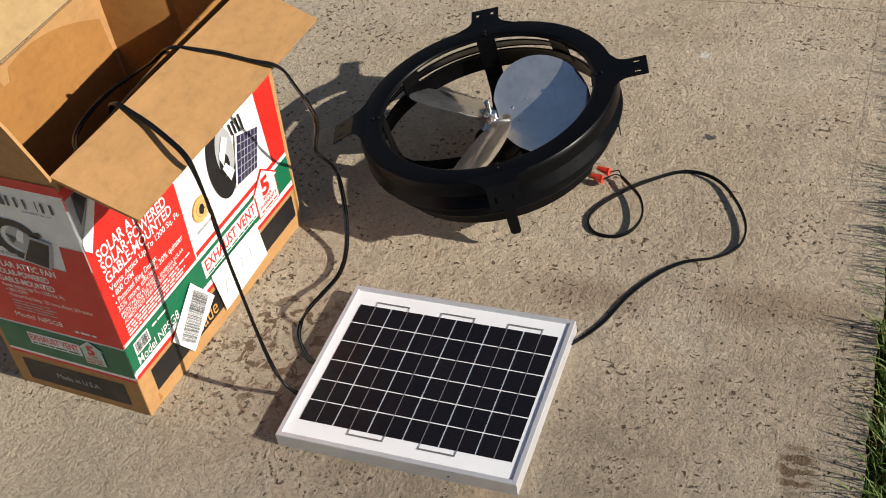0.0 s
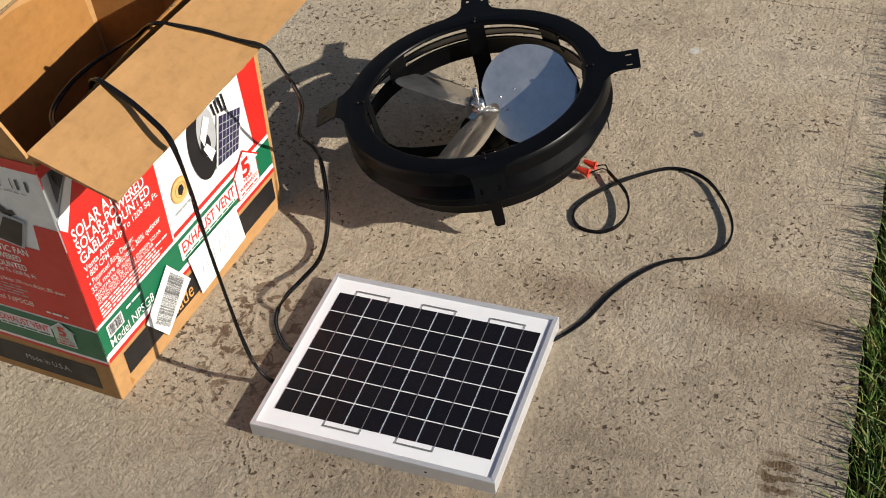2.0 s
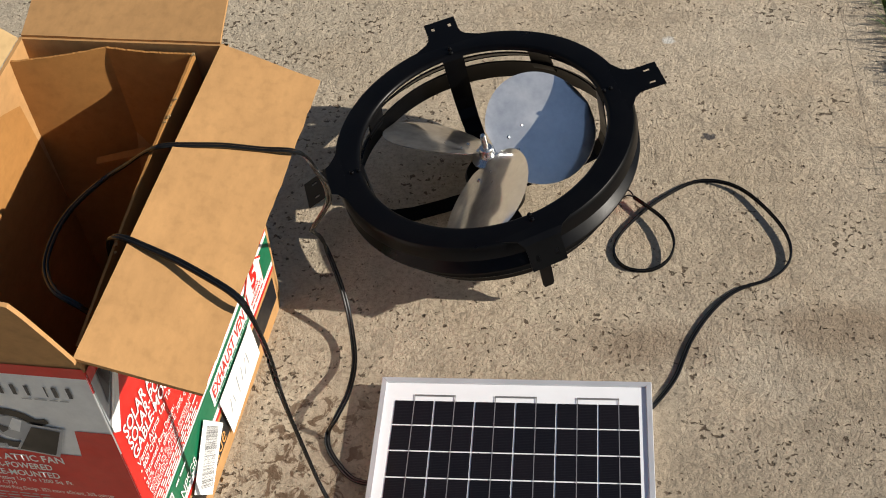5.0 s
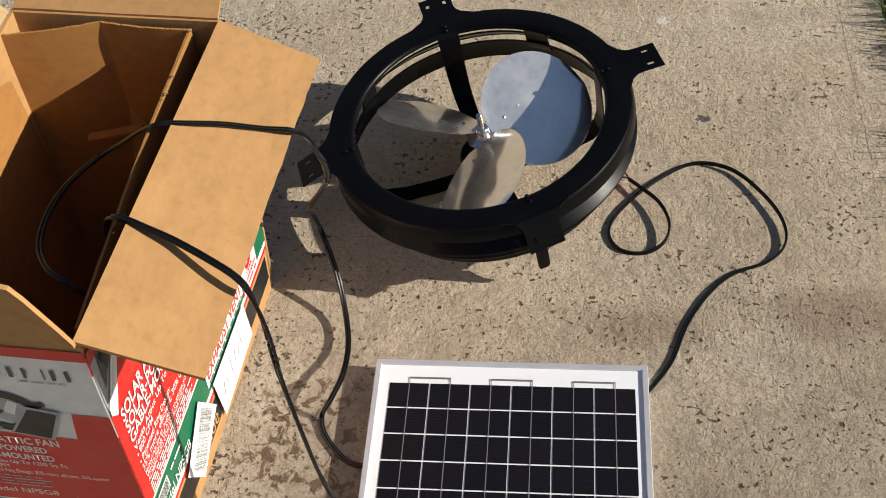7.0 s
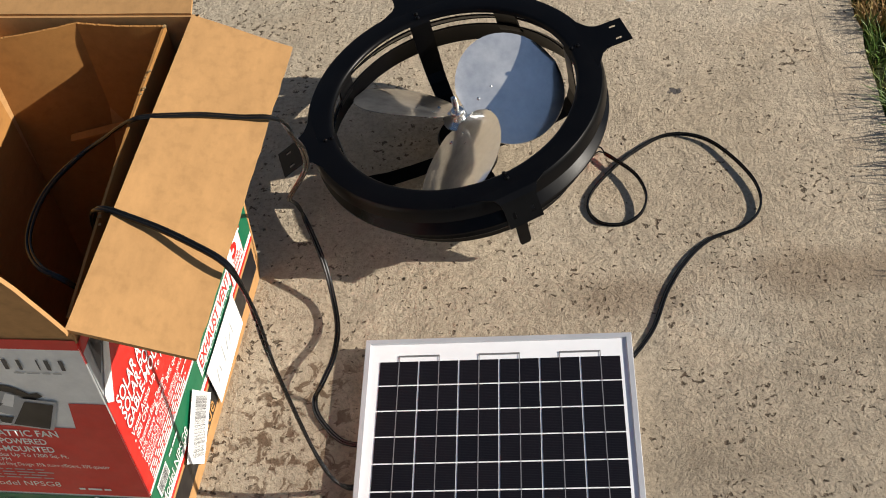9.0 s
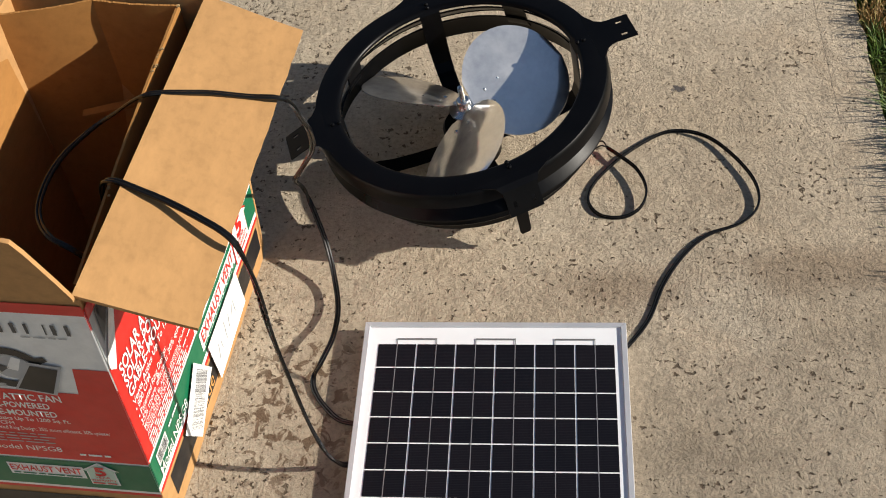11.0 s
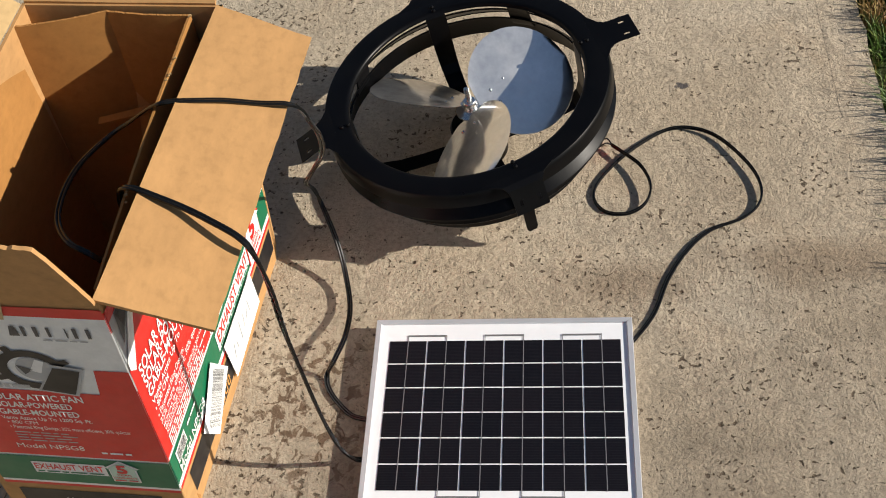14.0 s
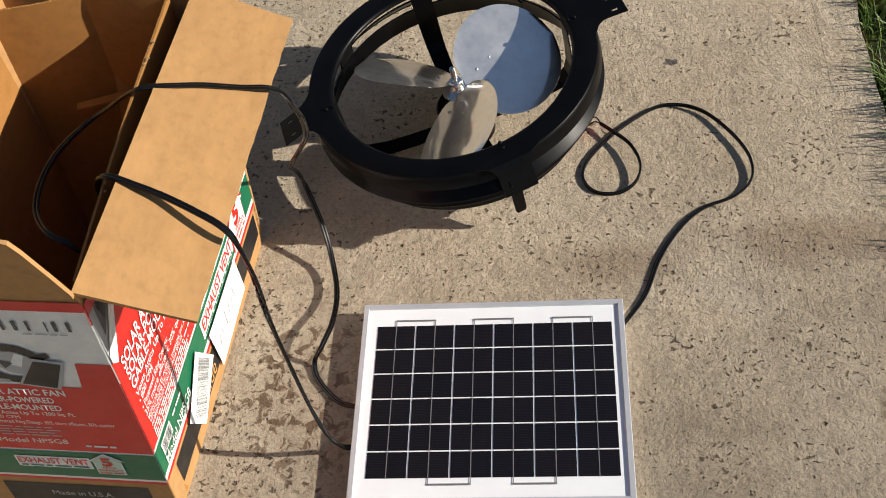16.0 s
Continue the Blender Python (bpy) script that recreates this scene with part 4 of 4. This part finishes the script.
    for text, a, b, z0, z1, wt in (("SOLAR ATTIC FAN", 1.84, 0.70, 2.74, 2.86, 0.02), ("SOLAR-POWERED", 1.80, 0.88, 2.58, 2.69, 0.02), ("GABLE-MOUNTED", 1.82, 0.84, 2.42, 2.53, 0.02),
                                   ("Vents Attics Up To 1200 Sq. Ft.", 1.84, 0.72, 2.31, 2.38, 0.01), ("• 800 CFM", 1.80, 1.42, 2.21, 2.28, 0.0),
                                   ("• Patented Ring Design: 35% more efficient, 30% quieter", 1.80, 0.30, 2.11, 2.18, 0.0)):
        letter(F, text, E - a, E - b, z0, z1, 3, M_WHITE, front, wt)
    for i in range(4):
        part("print", text_bars(F, E - 1.78, E - 0.9, 1.84 + 0.06 * i, 1.86 + 0.06 * i, 3, 80 + i, 0.4), M_GREY, front)
    letter(F, "Model NPSG8", E - 1.86, E - 1.00, 1.67, 1.77, 3, M_WHITE, front)
    part("print", text_bars(F, E - .80, E - .42, 1.62, 1.66, 3, 90), M_WHITE, front)
    ink(F, fr(0.86, 1.82, 1.08, 1.34), 3, M_WHITE, front)
    letter(F, "EXHAUST VENT", E - 1.79, E - .89, 1.18, 1.31, 4, M_RED, front, 0.012)
    part("print", text_bars(F, E - 1.78, E - .90, 1.11, 1.14, 4, 91), M_GREEN, front)
    house = [(E - .82, .98), (E - .46, .98), (E - .46, 1.30), (E - .41, 1.30), (E - .64, 1.48), (E - .87, 1.30), (E - .82, 1.30)]
    mid = (E - .64, 1.19)
    ink(F, house, 4, M_WHITE, front)
    ink(F, [(mid[0] + (s - mid[0]) * .9, mid[1] + (z - mid[1]) * .9) for s, z in house], 5, M_PALEGREEN, front)
    letter(F, "5", E - .71, E - .57, 1.21, 1.39, 6, M_RED, front, 0.04)
    letter(F, "YEAR", E - .74, E - .54, 1.145, 1.185, 6, M_RED, front, 0.01)
    letter(F, "WARRANTY", E - .80, E - .48, 1.075, 1.12, 6, M_RED, front, 0.01)
    part("print", text_bars(F, E - .79, E - .49, 1.02, 1.045, 6, 92), M_RED, front)
    letter(F, "Made in U.S.A.", E - 1.62, E - .80, 0.34, 0.45, 2, M_GREY, front)
    return box


build_carton()


def build_liner():
    """A folded sheet that stands inside the carton, bent across its back."""
    line = [(-4.46, 0.33), (-4.24, 4.50), (-3.05, 4.76), (-1.94, 4.66), (-2.115, 0.30)]
    rnd = random.Random(6)
    T = 0.03
    heights = [4.60, 4.60, 4.60, 4.56, 4.50]
    liner = new("cardboard_liner")
    tagged(liner, "folded kraft cardboard liner standing inside the open carton", "cardboard liner")
    for i in range(len(line) - 1):
        bm = bmesh.new()
        a, b = Vector((*line[i], 0)), Vector((*line[i + 1], 0))
        way = (b - a).normalized()
        nrm = Vector((way.y, -way.x, 0))
        N = 60
        cols = []
        for k in range(N + 1):
            p = a.lerp(b, k / N)
            top = heights[i] + (heights[i + 1] - heights[i]) * k / N + rnd.uniform(-0.004, 0.004) + 0.008 * noise.noise((k * 0.2, i, 0)) - (0.28 if i == 0 and 0.40 < k / N < 0.46 else 0.0)
            bow = 0.03 * math.sin(k / N * math.pi)
            cols.append([bm.verts.new((p + Vector((0, 0, z)) + nrm * (o + bow)) * D) for z, o in ((0.07, 0), (top, 0), (top, T), (0.07, T))])
        for p, q in zip(cols[:-1], cols[1:]):
            for j in range(4):
                bm.faces.new((p[j], q[j], q[(j + 1) % 4], p[(j + 1) % 4]))
        bm.faces.new(cols[0]), bm.faces.new(cols[-1][::-1])
        part("panel", bm, M_LINER, liner)
    # pale torn fibres on the edge of the last panel
    bm = bmesh.new()
    for _ in range(9):
        f = rnd.choice((rnd.uniform(0.18, 0.30), rnd.uniform(0.70, 0.84), rnd.random()))
        p = Vector((*line[3], 4.56)).lerp(Vector((*line[4], 4.50)), f) + Vector((rnd.uniform(-.03, .02), 0, rnd.uniform(-.01, .02)))
        w = rnd.uniform(0.008, 0.02)
        prism(bm, [(p + Vector(o) * w) * D for o in ((-1, -1, 0), (1, -.6, .2), (.7, 1, 0), (-.6, .8, .3))], Vector((0, 0, w * D)))
    tagged(part("torn_fibres", bm, M_CREAM, liner), kind="stuff")
    # tab that folds out of the back panel
    bm = bmesh.new()
    prism(bm, [Vector(p) * D for p in ((-3.6, 4.52, 2.94), (-2.9, 4.62, 3.04), (-2.9, 4.53, 3.00), (-3.6, 4.43, 2.90))], Vector((0, 0, 0.004)))
    part("tab", bm, M_LINER, liner)
    bm = bmesh.new()
    prism(bm, [Vector(p) * D for p in ((-4.36, 1.2, 3.42), (-4.34, 1.4, 3.50), (-4.25, 1.3, 3.25))], Vector((0.004, 0, 0)))
    part("tab", bm, M_EDGE, liner)
    return liner


build_liner()


# ---- cords ----
def cord(points, name, label, r=0.00195, twin=True, on_edge=False):
    bm = bmesh.new()
    path = smooth_path([Vector(p) * D for p in points], 8)
    if twin:
        for s in (-1, 1):
            moved = []
            for i, v in enumerate(path):
                way = (path[min(i + 1, len(path) - 1)] - path[max(i - 1, 0)]).normalized()
                side = way.cross(Vector((0.1, 0.2, 1))).normalized()
                # lies flat at first, then stands on its edge
                f = min(1.0, max(0.0, (i / len(path) - 0.22) * 12)) if on_edge else 0.0
                moved.append(v + side.lerp(side.cross(way), f).normalized() * s * r * 0.92)
            tube(bm, moved, r, r, 8)
    else:
        tube(bm, path, r, r, 8)
    return tagged(link(name, bm, M_CORD, smooth=True), label, "cable")


cable_a = cord([(3.50, 2.70, .06), (3.636, 2.86, .028), (3.929, 3.305, .028), (4.172, 3.945, .028), (4.496, 4.482, .034), (4.863, 4.858, .028), (5.36, 5.08, .034),
      (5.63, 5.37, .06), (5.67, 5.76, .085), (5.50, 6.23, .09), (5.14, 6.77, .07), (4.776, 7.0, .06), (4.391, 7.03, .028), (4.007, 6.789, .028), (3.607, 6.411, .034),
      (3.24, 5.926, .028), (3.142, 5.547, .028), (3.31, 5.258, .028), (3.648, 5.218, .028), (3.917, 5.37, .09), (4.01, 5.70, .14), (3.88, 6.11, .15), (3.60, 6.45, .13), (3.45, 6.62, .11)],
     "power_cable", "black twin cable looping over concrete from panel to fan", r=0.0018, on_edge=True)
for a, b in (((3.45, 6.62, .11), (3.16, 6.48, .12)), ((3.45, 6.62, .11), (3.23, 6.67, .14))):
    bm = bmesh.new()
    mid = (Vector(a) + Vector(b)) / 2 + Vector((0.04, 0.05, 0.05))
    tube(bm, smooth_path([Vector(a) * D, mid * D, Vector(b) * D], 6), 0.0011, 0.0011, 8)
    part("wire_lead", bm, M_CORD, cable_a)
    base, tip = Vector(b) * D, Vector(b) * D + Vector((-0.022, 0.006, 0.002))
    bm = bmesh.new()
    path = [base.lerp(tip, k / 6) for k in range(7)]
    rings = []
    for k, v in enumerate(path):
        rr = 0.0070 - 0.0034 * (k / 6) if k else 0.0078
        rings.append([bm.verts.new(v + Vector((0.12 * math.cos(x), math.cos(x), math.sin(x))).normalized() * rr * (1 + 0.10 * (j % 2))) for j, x in enumerate(2 * math.pi * q / 12 for q in range(12))])
    for p, q in zip(rings[:-1], rings[1:]):
        for j in range(12):
            bm.faces.new((p[j], p[(j + 1) % 12], q[(j + 1) % 12], q[j]))
    bm.faces.new(rings[0]), bm.faces.new(rings[-1][::-1])
    part("wire_nut", bm, M_CAPS, cable_a, "red plastic wire connector")

cord([(-2.5, 1.9, 1.2), (-2.35, 1.8, 2.6), (-2.27, 1.72, 3.9), (-2.17, 1.64, 4.50), (-2.0, 1.57, 4.67), (-1.67, 1.45, 4.635), (-1.37, 1.34, 4.575), (-1.03, 1.17, 4.52), (-.755, 1.03, 4.44), (-.62, .95, 4.28), (-.54, .91, 3.76), (-.53, .91, 2.92),
      (-.45, .86, 2.04), (-.345, .805, 1.14), (-.22, .765, .58), (-.11, .86, .16), (0.06, .90, .09)],
     "panel_cable", "black twin cable hanging from the carton flap to the panel", r=0.0023)
cord([(-2.25, 1.5, 2.4), (-2.38, 1.40, 3.3), (-2.67, 1.40, 3.74), (-2.98, 1.56, 3.80), (-3.23, 1.95, 3.74), (-3.25, 2.36, 3.79), (-3.10, 2.72, 3.90), (-2.755, 2.99, 4.08), (-2.40, 3.04, 4.30), (-2.14, 2.98, 4.52), (-1.95, 2.93, 4.645), (-1.80, 2.95, 4.655), (-1.55, 3.00, 4.61), (-1.24, 3.08, 4.525), (-.85, 3.15, 4.40), (-.55, 3.18, 4.35), (-.42, 3.25, 4.20), (-.36, 3.34, 3.88), (-.33, 3.49, 3.5), (-.44, 3.78, 2.9),
      (-.82, 4.17, 2.05), (-.98, 4.55, 1.55), (-.97, 4.80, 1.15), (-.90, 4.78, .82), (-.68, 4.35, .47), (-.54, 3.9, .19), (-.43, 3.35, .17), (-.41, 2.75, .33), (-.52, 2.38, .30), (-.66, 2.24, .06), (-.57, 1.97, .03), (-.26, 1.62, .035), (0.06, 1.5, .09)],
     "panel_cable", "black twin cable draped from the carton flap onto concrete", r=0.0021)
